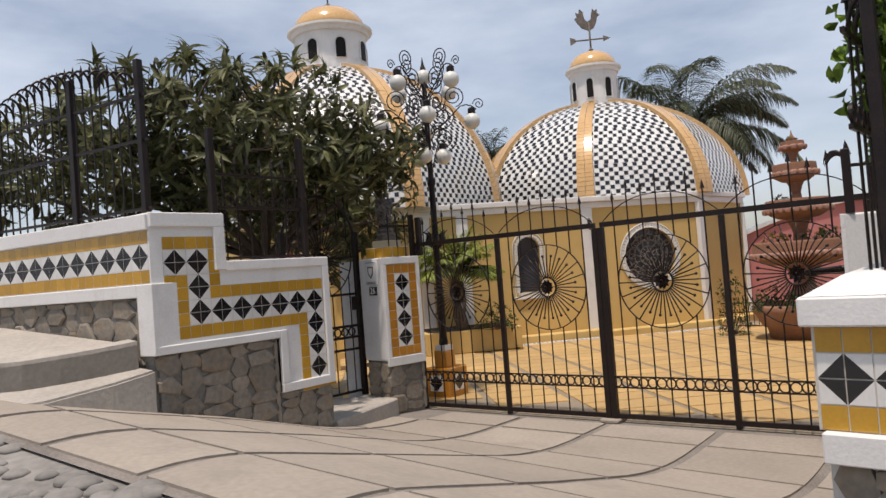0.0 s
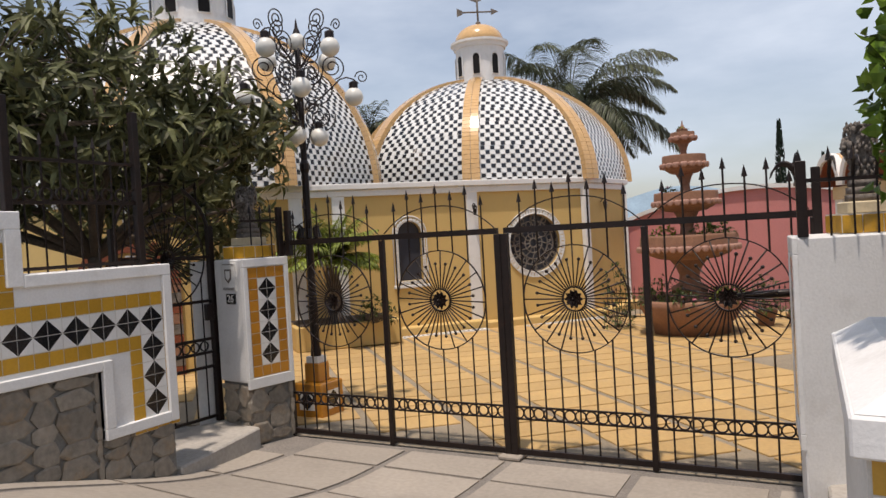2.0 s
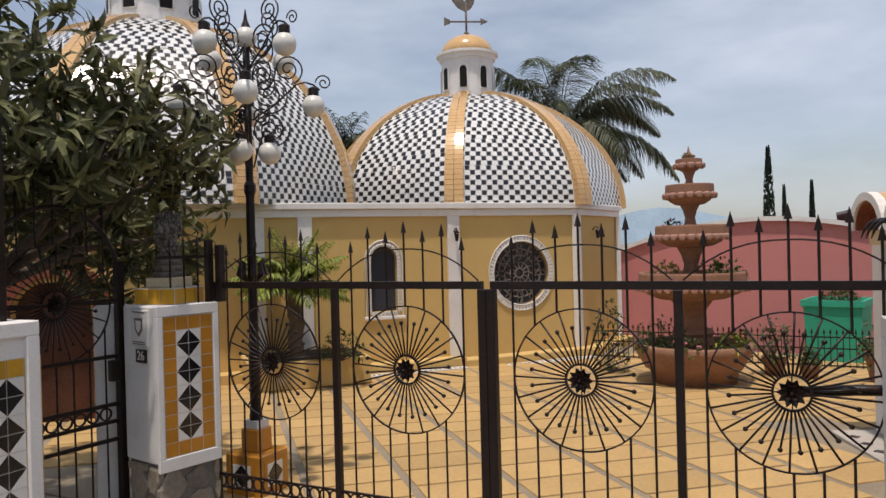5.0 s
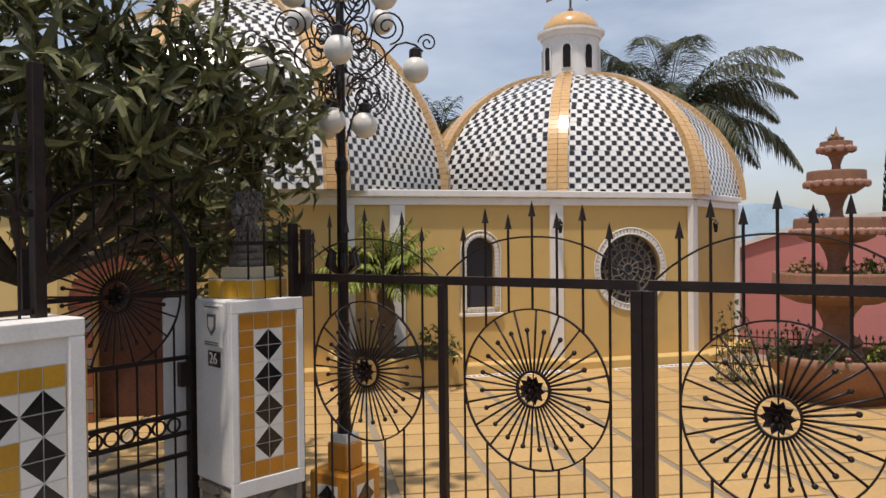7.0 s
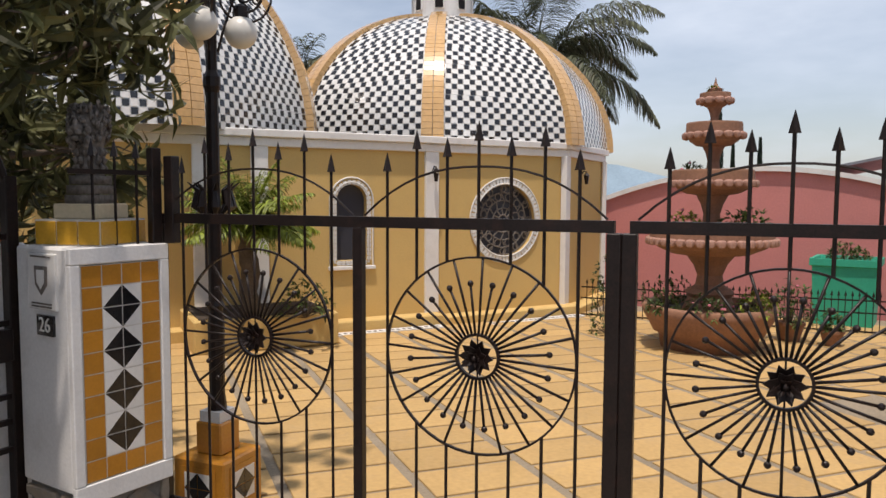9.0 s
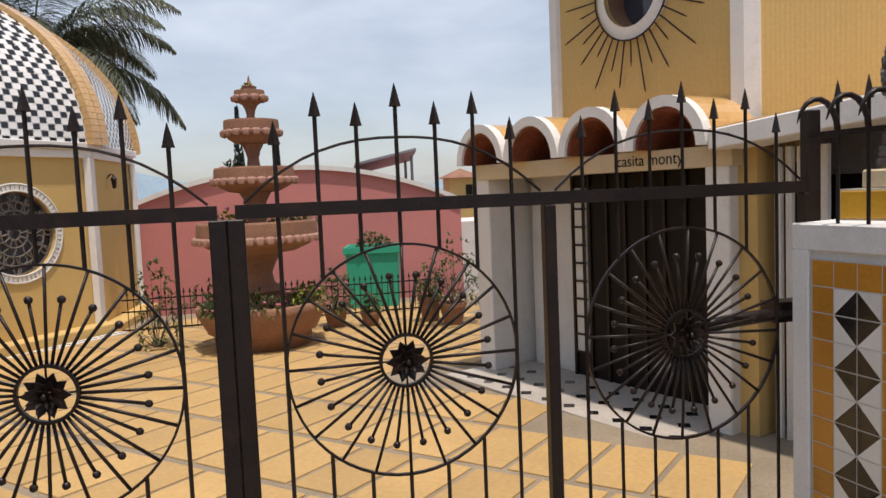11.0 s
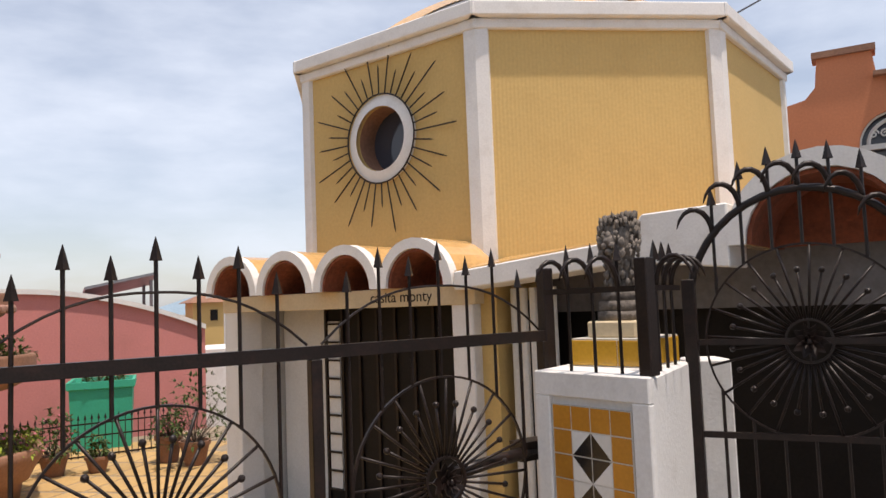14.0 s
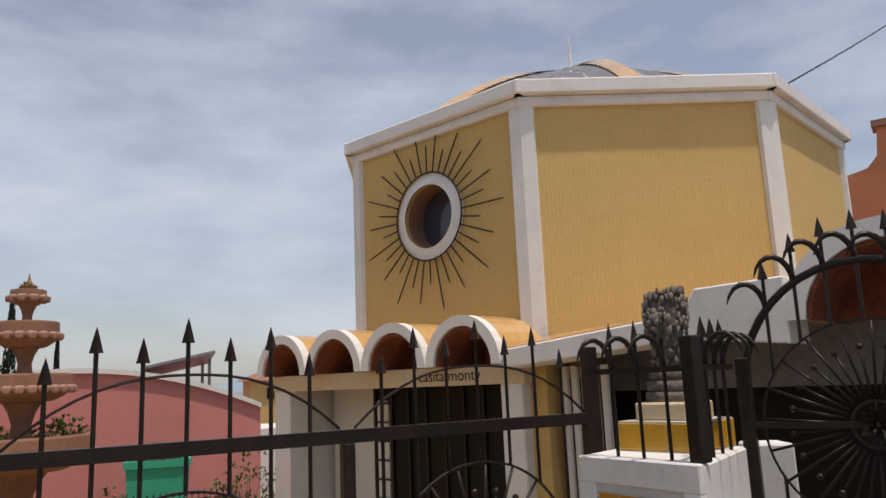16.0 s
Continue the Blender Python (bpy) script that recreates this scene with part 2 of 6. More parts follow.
def tube(bm, pts, r, seg=6, closed=False, mi=0):
    """A round bar along points; r is one radius or one for each point."""
    pts = [Vector(p) for p in pts]
    n = len(pts)
    rows, up = [], None
    for i, p in enumerate(pts):
        d = (pts[(i + 1) % n] - pts[i - 1]) if closed or 0 < i < n - 1 else (pts[1] - pts[0] if i == 0 else pts[-1] - pts[-2])
        d = d.normalized() if d.length > 1e-9 else Vector((0, 0, 1))
        if up is None:
            up = d.orthogonal().normalized()
        up = (up - d * up.dot(d)).normalized()
        side = d.cross(up)
        q = r[i] if isinstance(r, (list, tuple)) else r
        rows.append([bm.verts.new(p + (up * math.cos(2 * math.pi * k / seg) + side * math.sin(2 * math.pi * k / seg)) * q) for k in range(seg)])
    for i in range(n if closed else n - 1):
        for k in range(seg):
            f = bm.faces.new((rows[i][k], rows[i][(k + 1) % seg], rows[(i + 1) % n][(k + 1) % seg], rows[(i + 1) % n][k]))
            f.material_index = mi
            f.smooth = seg > 5
    if not closed:
        bm.faces.new(rows[0][::-1]).material_index = mi
        bm.faces.new(rows[-1]).material_index = mi
    return bm


def sphere(bm, c, r, sz=1.0, seg=16, mi=0):
    prof = [(r * math.sin(math.pi * i / 10), -r * sz * math.cos(math.pi * i / 10)) for i in range(11)]
    prof[0], prof[-1] = (0.0005, prof[0][1]), (0.0005, prof[-1][1])
    return lathe(bm, prof, seg, Matrix.Translation(c), mi=mi)


def frame_of(a, b, z=0.0):
    """A frame at a whose x runs to b along the ground, z up; y is the far side."""
    d = Vector((b[0] - a[0], b[1] - a[1], 0)).normalized()
    y = Vector((0, 0, 1)).cross(d)
    return Matrix(((d.x, y.x, 0, a[0]), (d.y, y.y, 0, a[1]), (0, 0, 1, z), (0, 0, 0, 1)))


def span(a, b):
    return math.hypot(b[0] - a[0], b[1] - a[1])


def wall_mesh(length, z0, z1, thick, holes=(), mi=0):
    """A wall along x from 0 to length, front at y = 0, with holes given as outlines of (x, z)."""
    bm = B()
    outline = [(0, z0), (length, z0), (length, z1), (0, z1)]
    loops = [outline, *holes]
    vs, es = [], []
    for lp in loops:
        ring = [bm.verts.new((x, 0, z)) for x, z in lp]
        vs.append(ring)
        es += [bm.edges.new((ring[i], ring[(i + 1) % len(ring)])) for i in range(len(ring))]
    bmesh.ops.triangle_fill(bm, edges=es, use_beauty=True)
    geo = bmesh.ops.extrude_face_region(bm, geom=list(bm.faces))
    bmesh.ops.translate(bm, vec=(0, thick, 0), verts=[g for g in geo["geom"] if isinstance(g, bmesh.types.BMVert)])
    bmesh.ops.recalc_face_normals(bm, faces=list(bm.faces))
    return bm


# ---- ground ----
def zg(x, y):
    """Height of the driveway and street: rising from the gate, cresting at the street line, falling beyond it."""
    s = max(0.0, -y)
    if s < 0.8:
        z = 0.0
    elif s < 2.0:
        z = 0.098 * (s - 0.8) ** 2
    elif s < 4.2:
        z = 0.141 + 0.25 * (s - 2.0)
    elif s < 5.2:
        z = 0.691 + 0.25 * (s - 4.2) - 0.2075 * (s - 4.2) ** 2
    else:
        z = 0.7335 - 0.165 * (min(s, 9.0) - 5.2)
    return z - 0.06 * max(-5.0, min(5.0, x)) * min(1.0, s / 3.0)


def zc(x, y):
    """Height of the courtyard floor, falling gently away from the gate."""
    return -0.018 * max(0.0, min(y, 12.0))


bm = B()
xs = [-2500, -600, -150, -60, -25, -14] + [-10 + 0.5 * i for i in range(41)] + [14, 25, 60, 150, 600, 2500]
ys = [-2500, -600, -150, -60, -25, -15] + [-10 + 0.2 * i for i in range(51)] + [3, 8, 12.5, 14.5, 40, 150, 600, 2500]
grid = [[bm.verts.new((x, y, (zg(x, y) if y <= 0 else zc(x, y) if y < 13 else -3.2) - 0.03)) for x in xs] for y in ys]
for j in range(len(ys) - 1):
    for i in range(len(xs) - 1):
        bm.faces.new((grid[j][i], grid[j][i + 1], grid[j + 1][i + 1], grid[j + 1][i]))
ground = solid("ground", bm, ASPH, "grey worn cobbled street surface", "ground", kind="structure", smooth=True)
bm = B()
for k in range(900):
    x, y = random.uniform(-5.5, 5.5), random.uniform(-7.6, -4.95)
    r = random.uniform(0.05, 0.1)
    sphere(bm, (x, y, zg(x, y) - 0.03), r, 0.45, 7)
solid("street_cobbles", bm, ASPH, "rounded grey cobbles of the street", "cobbles", kind="stuff", smooth=True)

# band bed of the driveway
bm = B()
nx, ny = 30, 26
g = [[bm.verts.new((-3.6 + 7.2 * i / nx, -5.0 * j / ny, zg(-3.6 + 7.2 * i / nx, -5.0 * j / ny) - 0.012)) for i in range(nx + 1)] for j in range(ny + 1)]
for j in range(ny):
    for i in range(nx):
        bm.faces.new((g[j + 1][i], g[j + 1][i + 1], g[j][i + 1], g[j][i]))
pavement = solid("pavement", bm, BAND, "beige concrete driveway slabs parted by dark pebble bands", "driveway", kind="structure", smooth=True)

# courtyard bed
bm = B()
prism(bm, [(-9.5, 0.02), (9.5, 0.02), (9.5, 12.6), (-9.5, 12.6)], -0.05, 0)
for v in bm.verts:
    v.co.z += zc(v.co.x, v.co.y) - 0.012
floor = solid("floor", bm, JOINT, "ochre concrete courtyard slabs with grey stone joints", "courtyard floor", kind="structure")

# ---- driveway gate: two leaves, each with two sun discs ----
PITCH, BAR_Z, DISC_Z, DISC_R = 1.2, 1.93, 1.345, 0.44


def spear_mesh():
    bm = B()
    lathe(bm, [(0.0078, -0.01), (0.008, 0.004), (0.023, -0.004), (0.02, 0.006), (0.011, 0.045), (0.001, 0.082)], 4)
    return mesh_of(bm, IRON)


def rod_mesh(length, r=0.0078, seg=6):
    bm = B()
    lathe(bm, [(r, 0), (r, length)], seg)
    return mesh_of(bm, IRON)


SPEAR = spear_mesh()
_rods = {}


def rod(name, parent, p, length, r=0.0078, tilt=None):
    key = (round(length, 3), r)
    if key not in _rods:
        _rods[key] = rod_mesh(length, r)
    m = Matrix.Translation(p)
    if tilt is not None:
        m = m @ Matrix.Rotation(tilt, 4, "Y")
    return part(name, _rods[key], None, parent, m=m)


def ring_mesh(r, t, depth=None, seg=28):
    bm = B()
    d = depth or t
    prof = [(r - t / 2, -d / 2), (r + t / 2, -d / 2), (r + t / 2, d / 2), (r - t / 2, d / 2), (r - t / 2, -d / 2)]
    lathe(bm, prof, seg, Matrix.Rotation(math.pi / 2, 4, "X"))
    bmesh.ops.remove_doubles(bm, verts=list(bm.verts), dist=1e-5)
    for f in [f for f in bm.faces if len(f.verts) > 8]:
        bm.faces.remove(f)
    return mesh_of(bm, IRON)


RING_S = ring_mesh(0.045, 0.011, 0.016, 18)
RING_HUB = ring_mesh(0.098, 0.012, 0.02, 30)
RING_BIG = ring_mesh(DISC_R, 0.009, 0.014, 56)


def flower_mesh():
    bm = B()
    for lay, (cnt, ln, y) in enumerate(((10, 0.082, 0.0), (8, 0.06, -0.02), (6, 0.036, -0.036))):
        for k in range(cnt):
            a = 2 * math.pi * (k + 0.5 * lay) / cnt
            c, s = math.cos(a), math.sin(a)
            pts = [(0.008, 0, 0), (ln * 0.55, ln * 0.28, -0.012), (ln, 0, -0.022 - 0.01 * lay), (ln * 0.55, -ln * 0.28, -0.012)]
            fr = [bm.verts.new((c * u - s * v, y + w - 0.004, s * u + c * v)) for u, v, w in pts]
            bk = [bm.verts.new((c * u - s * v, y + w + 0.004, s * u + c * v)) for u, v, w in pts]
            bm.faces.new(fr)
            bm.faces.new(bk[::-1])
            for i in range(4):
                bm.faces.new((fr[i], bk[i], bk[(i + 1) % 4], fr[(i + 1) % 4]))
    sphere(bm, (0, -0.045, 0), 0.014, 1, 8)
    return mesh_of(bm, IRON)


FLOWER = flower_mesh()


def ray_mesh(length, ball):
    bm = B()
    tube(bm, [(0, 0, 0.1), (0, 0, 0.1 + length)], 0.0064, 6)
    if ball:
        sphere(bm, (0, 0, 0.1 + length), 0.0145, 1, 8)
    return mesh_of(bm, IRON)


RAY_LONG, RAY_BALL = ray_mesh(DISC_R - 0.103, False), ray_mesh(0.225, True)


def sun_disc(parent, x, z, turn=0.0, y=0.0):
    d = part("sun_disc", RING_BIG, None, parent, "round wrought-iron sun of rays about a flower", Matrix.Translation((x, y, z)))
    part("hub_ring", RING_HUB, None, d)
    part("flower", FLOWER, None, d, m=Matrix.Rotation(turn, 4, "Y"))
    for k in range(4):
        rod("hub_pin", d, (0, 0, 0), 0.098, 0.004, math.pi / 2 * k)
    n = 40
    for k in range(n):
        long = k % 2 == 0
        part("ray", RAY_LONG if long else RAY_BALL, None, d, m=Matrix.Rotation(turn + 2 * math.pi * k / n, 4, "Y"))
    return d


def gate_leaf(name, x0, x1, mullion, label):
    """One leaf from x0 to x1; mullion: the x of its heavy meeting stile."""
    leaf = thing(name, label, "gate", Matrix.Identity(4), "leaves of the driveway gate")
    bm = B()
    box(bm, x0, x1, -0.022, 0.022, BAR_Z - 0.025, BAR_Z + 0.025)
    part("top_rail", bm, IRON, leaf)
    bm = B()
    box(bm, x0, x1, -0.02, 0.02, 0.03, 0.075)
    part("bottom_rail", bm, IRON, leaf)
    for z in (0.33, 0.435):
        bm = B()
        box(bm, x0, x1, -0.008, 0.008, z - 0.007, z + 0.007)
        part("ring_rail", bm, IRON, leaf)
    mid = (x0 + x1) / 2
    for x, w in ((x0, 0.028), (mid, 0.024), (x1, 0.028)):
        w2 = 0.03 if abs(x - mullion) < 0.06 else w
        bm = B()
        box(bm, x - w2, x + w2, -w2, w2, 0.0, BAR_Z - 0.026)
        part("stile", bevel(bm, 0.004), IRON, leaf, "meeting stile" if w2 > 0.029 else "")
    gap = PITCH / 8
    for h in range(2):
        a = x0 + h * (x1 - x0) / 2
        cx = a + (x1 - x0) / 4
        sun_disc(leaf, cx, DISC_Z, 0.05 * h)
        w = (x1 - x0) / 2
        for k in range(1, 8):
            x = a + w * k / 8
            u = abs(x - cx) / DISC_R
            top = BAR_Z + 0.205 + 0.1 * (1 - (abs(k - 4) / 3.6) ** 2) + (0.06 if k % 2 == 0 else 0.0)
            if u < 0.999:
                dz = DISC_R * math.sqrt(1 - u * u)
                rod("bar", leaf, (x, 0, 0.07), DISC_Z - dz - 0.07)
                b = rod("bar", leaf, (x, 0, DISC_Z + dz), top - DISC_Z - dz)
                part("spearhead", SPEAR, None, b, m=Matrix.Translation((0, 0, top - DISC_Z - dz)))
            else:
                b = rod("bar", leaf, (x, 0, 0.07), top - 0.07)
                part("spearhead", SPEAR, None, b, m=Matrix.Translation((0, 0, top - 0.07)))
        bm = B()
        pts = []
        for k in range(17):
            q = -1 + 2 * k / 16
            pts.append((cx + q * (w / 2 - 0.03), 0, BAR_Z + 0.03 + 0.22 * (1 - abs(q) ** 2.4)))
        tube(bm, pts, 0.0055, 5)
        part("arched_rail", bm, IRON, leaf)
        n = 13
        for k in range(n):
            part("ring", RING_S, None, leaf, m=Matrix.Translation((a + w * (k + 0.5) / n, 0, 0.3825)))
    return leaf


leaf_l = gate_leaf("gate_leaf", -2.38, -0.0305, -0.0305, "black wrought-iron driveway gate leaf with two sun discs, closed")
leaf_r = gate_leaf("gate_leaf", 0.0305, 2.38, 0.0305, "black wrought-iron driveway gate leaf with two sun discs, closed")
bm = B()
tube(bm, [(1.84, 0.07, 1.34), (2.1, 0.1, 1.36), (2.42, 0.13, 1.37)], 0.03, 10)
box(bm, 2.3, 2.47, 0.1, 0.2, 1.33, 1.42)
part("gate_closer_arm", bm, IRON, leaf_r, "black gate motor arm")
bm = B()
box(bm, -0.1, 0.1, -0.1, 0.1, -0.01, 0.028)
solid("gate_stop", bevel(bm, 0.01), SLAB, "low concrete stop block under the driveway gate", "gate stop")

# ---- tiled pillars ----
T = 0.105


def tile_plain(mat_):
    bm = B()
    box(bm, -T / 2 + 0.003, T / 2 - 0.003, -0.006, 0.004, -T / 2 + 0.003, T / 2 - 0.003)
    return mesh_of(bm, mat_)


def tile_split():
    """A square tile halved on the diagonal: black towards +x -z, white opposite."""
    bm = B()
    h = T / 2 - 0.003
    M = Matrix.Rotation(math.pi / 2, 4, "X")
    prism(bm, [(-h, -h), (h, -h), (h, h)], -0.004, 0.006, M, 0)
    prism(bm, [(-h, -h), (h, h), (-h, h)], -0.004, 0.006, M, 1)
    return mesh_of(bm, BTILE, WTILE)


TY, TO, TW, TS = tile_plain(YTILE), tile_plain(OTILE), tile_plain(WTILE), tile_split()


def put_tile(parent, me, x, z, turn=0.0):
    return part("tile", me, None, parent, m=Matrix.Translation((x, 0, z)) @ Matrix.Rotation(turn, 4, "Y"))


def diamond(parent, x, z):
    """Four split tiles whose black halves meet in a diamond about (x, z)."""
    for sx, sz in ((1, 1), (1, -1), (-1, -1), (-1, 1)):
        ang = {(1, 1): math.pi / 2, (1, -1): math.pi, (-1, -1): -math.pi / 2, (-1, 1): 0}[(sx, sz)]
        put_tile(parent, TS, x + sx * T / 2, z + sz * T / 2, ang)


def tile_panel(parent, m, rows, border):
    """An upright strip: a border of plain tiles about a column of diamonds. m: its middle foot, x along, -y out."""
    hold = part("tile_panel", box(B(), -2 * T - 0.005, 2 * T + 0.005, -0.004, 0.012, 0, (2 * rows + 2) * T), GROUT, parent, "panel of glazed tiles with black diamonds", m)
    for i in range(2 * rows + 2):
        z = (i + 0.5) * T
        for c in (-1.5, -0.5, 0.5, 1.5):
            if i in (0, 2 * rows + 1) or abs(c) > 1:
                put_tile(hold, border, c * T, z)
    for i in range(rows):
        diamond(hold, 0, T * (2 * i + 2))
    return hold


def stone_facing(parent, m, w, h0, h1, n_w, seedn, y=0.0):
    """Rubble stones over a rectangle or a slanting-topped field: h1 may be a function of x."""
    rnd = random.Random(seedn)
    top = h1 if callable(h1) else (lambda x: h1)
    bot = h0 if callable(h0) else (lambda x: h0)
    x = 0.0
    while x < w - 0.02:
        cw = min(w - x, rnd.uniform(0.14, 0.3))
        z = bot(x + cw / 2)
        zt = top(x + cw / 2)
        while z < zt - 0.02:
            ch = min(zt - z, rnd.uniform(0.09, 0.24))
            bm = B()
            k = rnd.choice((5, 6, 7))
            poly = []
            for i in range(k):
                a = 2 * math.pi * (i + rnd.uniform(-0.25, 0.25)) / k
                q = 1 / max(abs(math.cos(a)), abs(math.sin(a))) ** 0.55
                poly.append((max(0.004, min(w - 0.004, x + cw / 2 + 0.55 * cw * q * math.cos(a))) - x - cw / 2, max(bot(x) + 0.004, min(zt - 0.003, z + ch / 2 + 0.55 * ch * q * math.sin(a))) - z - ch / 2))
            M = Matrix.Rotation(math.pi / 2, 4, "X")
            out = rnd.uniform(0.006, 0.028)
            a_ = [bm.verts.new(M @ Vector((u, v, -0.03))) for u, v in poly]
            b_ = [bm.verts.new(M @ Vector((u, v, out * 0.6))) for u, v in poly]
            c_ = [bm.verts.new(M @ Vector((u * 0.82, v * 0.82, out))) for u, v in poly]
            for i in range(k):
                j = (i + 1) % k
                bm.faces.new((a_[i], a_[j], b_[j], b_[i]))
                bm.faces.new((b_[i], b_[j], c_[j], c_[i]))
            bm.faces.new(c_)
            bmesh.ops.recalc_face_normals(bm, faces=list(bm.faces))
            part("stone", bm, STONE, parent, m=m @ Matrix.Translation((x + cw / 2, y, z + ch / 2)))
            z += ch
        x += cw


def quad_pillar(corners, z0, z1):
    bm = B()
    prism(bm, corners, z0, z1)
    return bm


# left pillar: tiles face the driveway, a plaque and number face the street
LP = [(-2.34, -0.01), (-2.45, -0.53), (-2.88, -0.45), (-2.84, 0.09)]
lp = thing("gate_pillar", "white gate pillar with tiled panel, plaque and house number", "pillar")
part("shaft", bevel(quad_pillar(LP, 0.62, 1.80), 0.012), WHITE, lp)
part("base", quad_pillar([(-2.63 + (x + 2.63) * 0.9, -0.225 + (y + 0.225) * 0.9) for x, y in LP], -0.05, 0.62), MORTAR, lp, "rubble stone base")
mface = frame_of(LP[1], LP[0])
L1 = span(LP[1], LP[0])
stone_facing(lp, mface @ Matrix.Translation((0, 0.02, 0)), L1, 0.02, 0.58, 3, 5)
mst = frame_of(LP[2], LP[1])
stone_facing(lp, mst @ Matrix.Translation((0, 0.02, 0)), span(LP[2], LP[1]), 0.02, 0.6, 3, 6)
bm = B()
for a, b in (((0, L1), (1.72, 1.80)), ((0, L1), (0.56, 0.66)), ((0, 0.05), (0.66, 1.72)), ((L1 - 0.05, L1), (0.66, 1.72))):
    box(bm, a[0], a[1], -0.025, 0.01, b[0], b[1], mface)
part("raised_border", bevel(bm, 0.005), WHITE, lp)
tile_panel(lp, mface @ Matrix.Translation((L1 / 2, -0.012, 0.665)), 4, TO)
mpl = frame_of(LP[2], LP[1])
L2 = span(LP[2], LP[1])
bm = B()
box(bm, 0.13, 0.36, -0.014, 0.005, 1.50, 1.77, mpl)
pq = part("plaque", bevel(bm, 0.004), WTILE, lp, "white glazed plaque with a crest")
bm = B()
prism(bm, [(-0.055, 0.06), (0.055, 0.06), (0.05, -0.03), (0, -0.08), (-0.05, -0.03)], 0, 0.003, mpl @ Matrix.Translation((0.245, -0.014, 1.65)) @ Matrix.Rotation(math.pi / 2, 4, "X"))
part("crest", bm, SCULPT, pq)
bm = B()
prism(bm, [(-0.032, 0.042), (0.032, 0.042), (0.03, -0.018), (0, -0.05), (-0.03, -0.018)], 0, 0.003, mpl @ Matrix.Translation((0.245, -0.0175, 1.65)) @ Matrix.Rotation(math.pi / 2, 4, "X"))
part("crest_field", bm, WTILE, pq)
for z in (1.755, 1.53, 1.515):
    bm = B()
    box(bm, 0.16, 0.33, -0.017, -0.0145, z - 0.004, z + 0.004, mpl)
    part("writing_bar", bm, SCULPT, pq)
bm = B()
box(bm, 0.19, 0.33, -0.012, 0.005, 1.375, 1.475, mpl)
np_ = part("number_plate", bm, BTILE, lp, "dark tile house number plate")


def lettering(name, body, size, material, parent, m, depth=0.002, kind_label="", tight=1.0):
    cu = bpy.data.curves.new("letters", "FONT")
    cu.body, cu.size, cu.extrude, cu.align_x, cu.align_y = body, size, depth, "CENTER", "CENTER"
    cu.space_character = tight
    tmp = bpy.data.objects.new("letters", cu)
    dg = bpy.context.evaluated_depsgraph_get()
    scene.collection.objects.link(tmp)
    dg.update()
    me = bpy.data.meshes.new_from_object(tmp.evaluated_get(bpy.context.evaluated_depsgraph_get()))
    bpy.data.objects.remove(tmp)
    me.materials.clear()
    me.materials.append(material)
    return part(name, me, None, parent, kind_label, m)


lettering("house_number", "26", 0.1, WTILE, np_, mpl @ Matrix.Translation((0.26, -0.0145, 1.425)) @ Matrix.Rotation(math.pi / 2, 4, "X"), 0.001, "white number 26")

# right pillar
RP = [(2.235, -0.115), (2.295, -0.725), (2.92, -0.40), (2.86, 0.12)]
rp = thing("gate_pillar", "white gate pillar with a panel of diamond tiles under a stone beast", "pillar")
part("shaft", bevel(quad_pillar(RP[::-1], -0.05, 1.785), 0.012), WHITE, rp)
mface = frame_of(RP[0], RP[1])
L1 = span(RP[0], RP[1])
bm = B()
for a, b in (((0, L1), (1.68, 1.785)), ((0, L1), (0.46, 0.56)), ((0, 0.085), (0.56, 1.68)), ((L1 - 0.085, L1), (0.56, 1.68))):
    box(bm, a[0], a[1], -0.025, 0.01, b[0], b[1], mface)
part("raised_border", bevel(bm, 0.005), WHITE, rp)
bm = B()
prism(bm, [(3.13, -0.24), (3.27, -0.38), (3.38, -0.2), (3.24, -0.08)], 0.0, 1.77)
part("jamb", bevel(bm, 0.01), WHITE, rp, "white gate jamb")
tile_panel(rp, mface @ Matrix.Translation((L1 / 2, -0.012, 0.595)), 4, TO)


# ---- iron walk-in gates beside the pillars ----
def curl(bm, base, out, h=0.12, r=0.008):
    """A hooked bar end bowing over from base towards out."""
    o = Vector(out).normalized()
    p = Vector(base)
    pts = [p + o * (0.085 - 0.085 * math.cos(a)) + Vector((0, 0, h * math.sin(a))) for a in [math.pi * 0.9 * k / 8 for k in range(9)]]
    tube(bm, pts, [r] * 6 + [r * 0.8, r * 0.6, 0.002], 6)


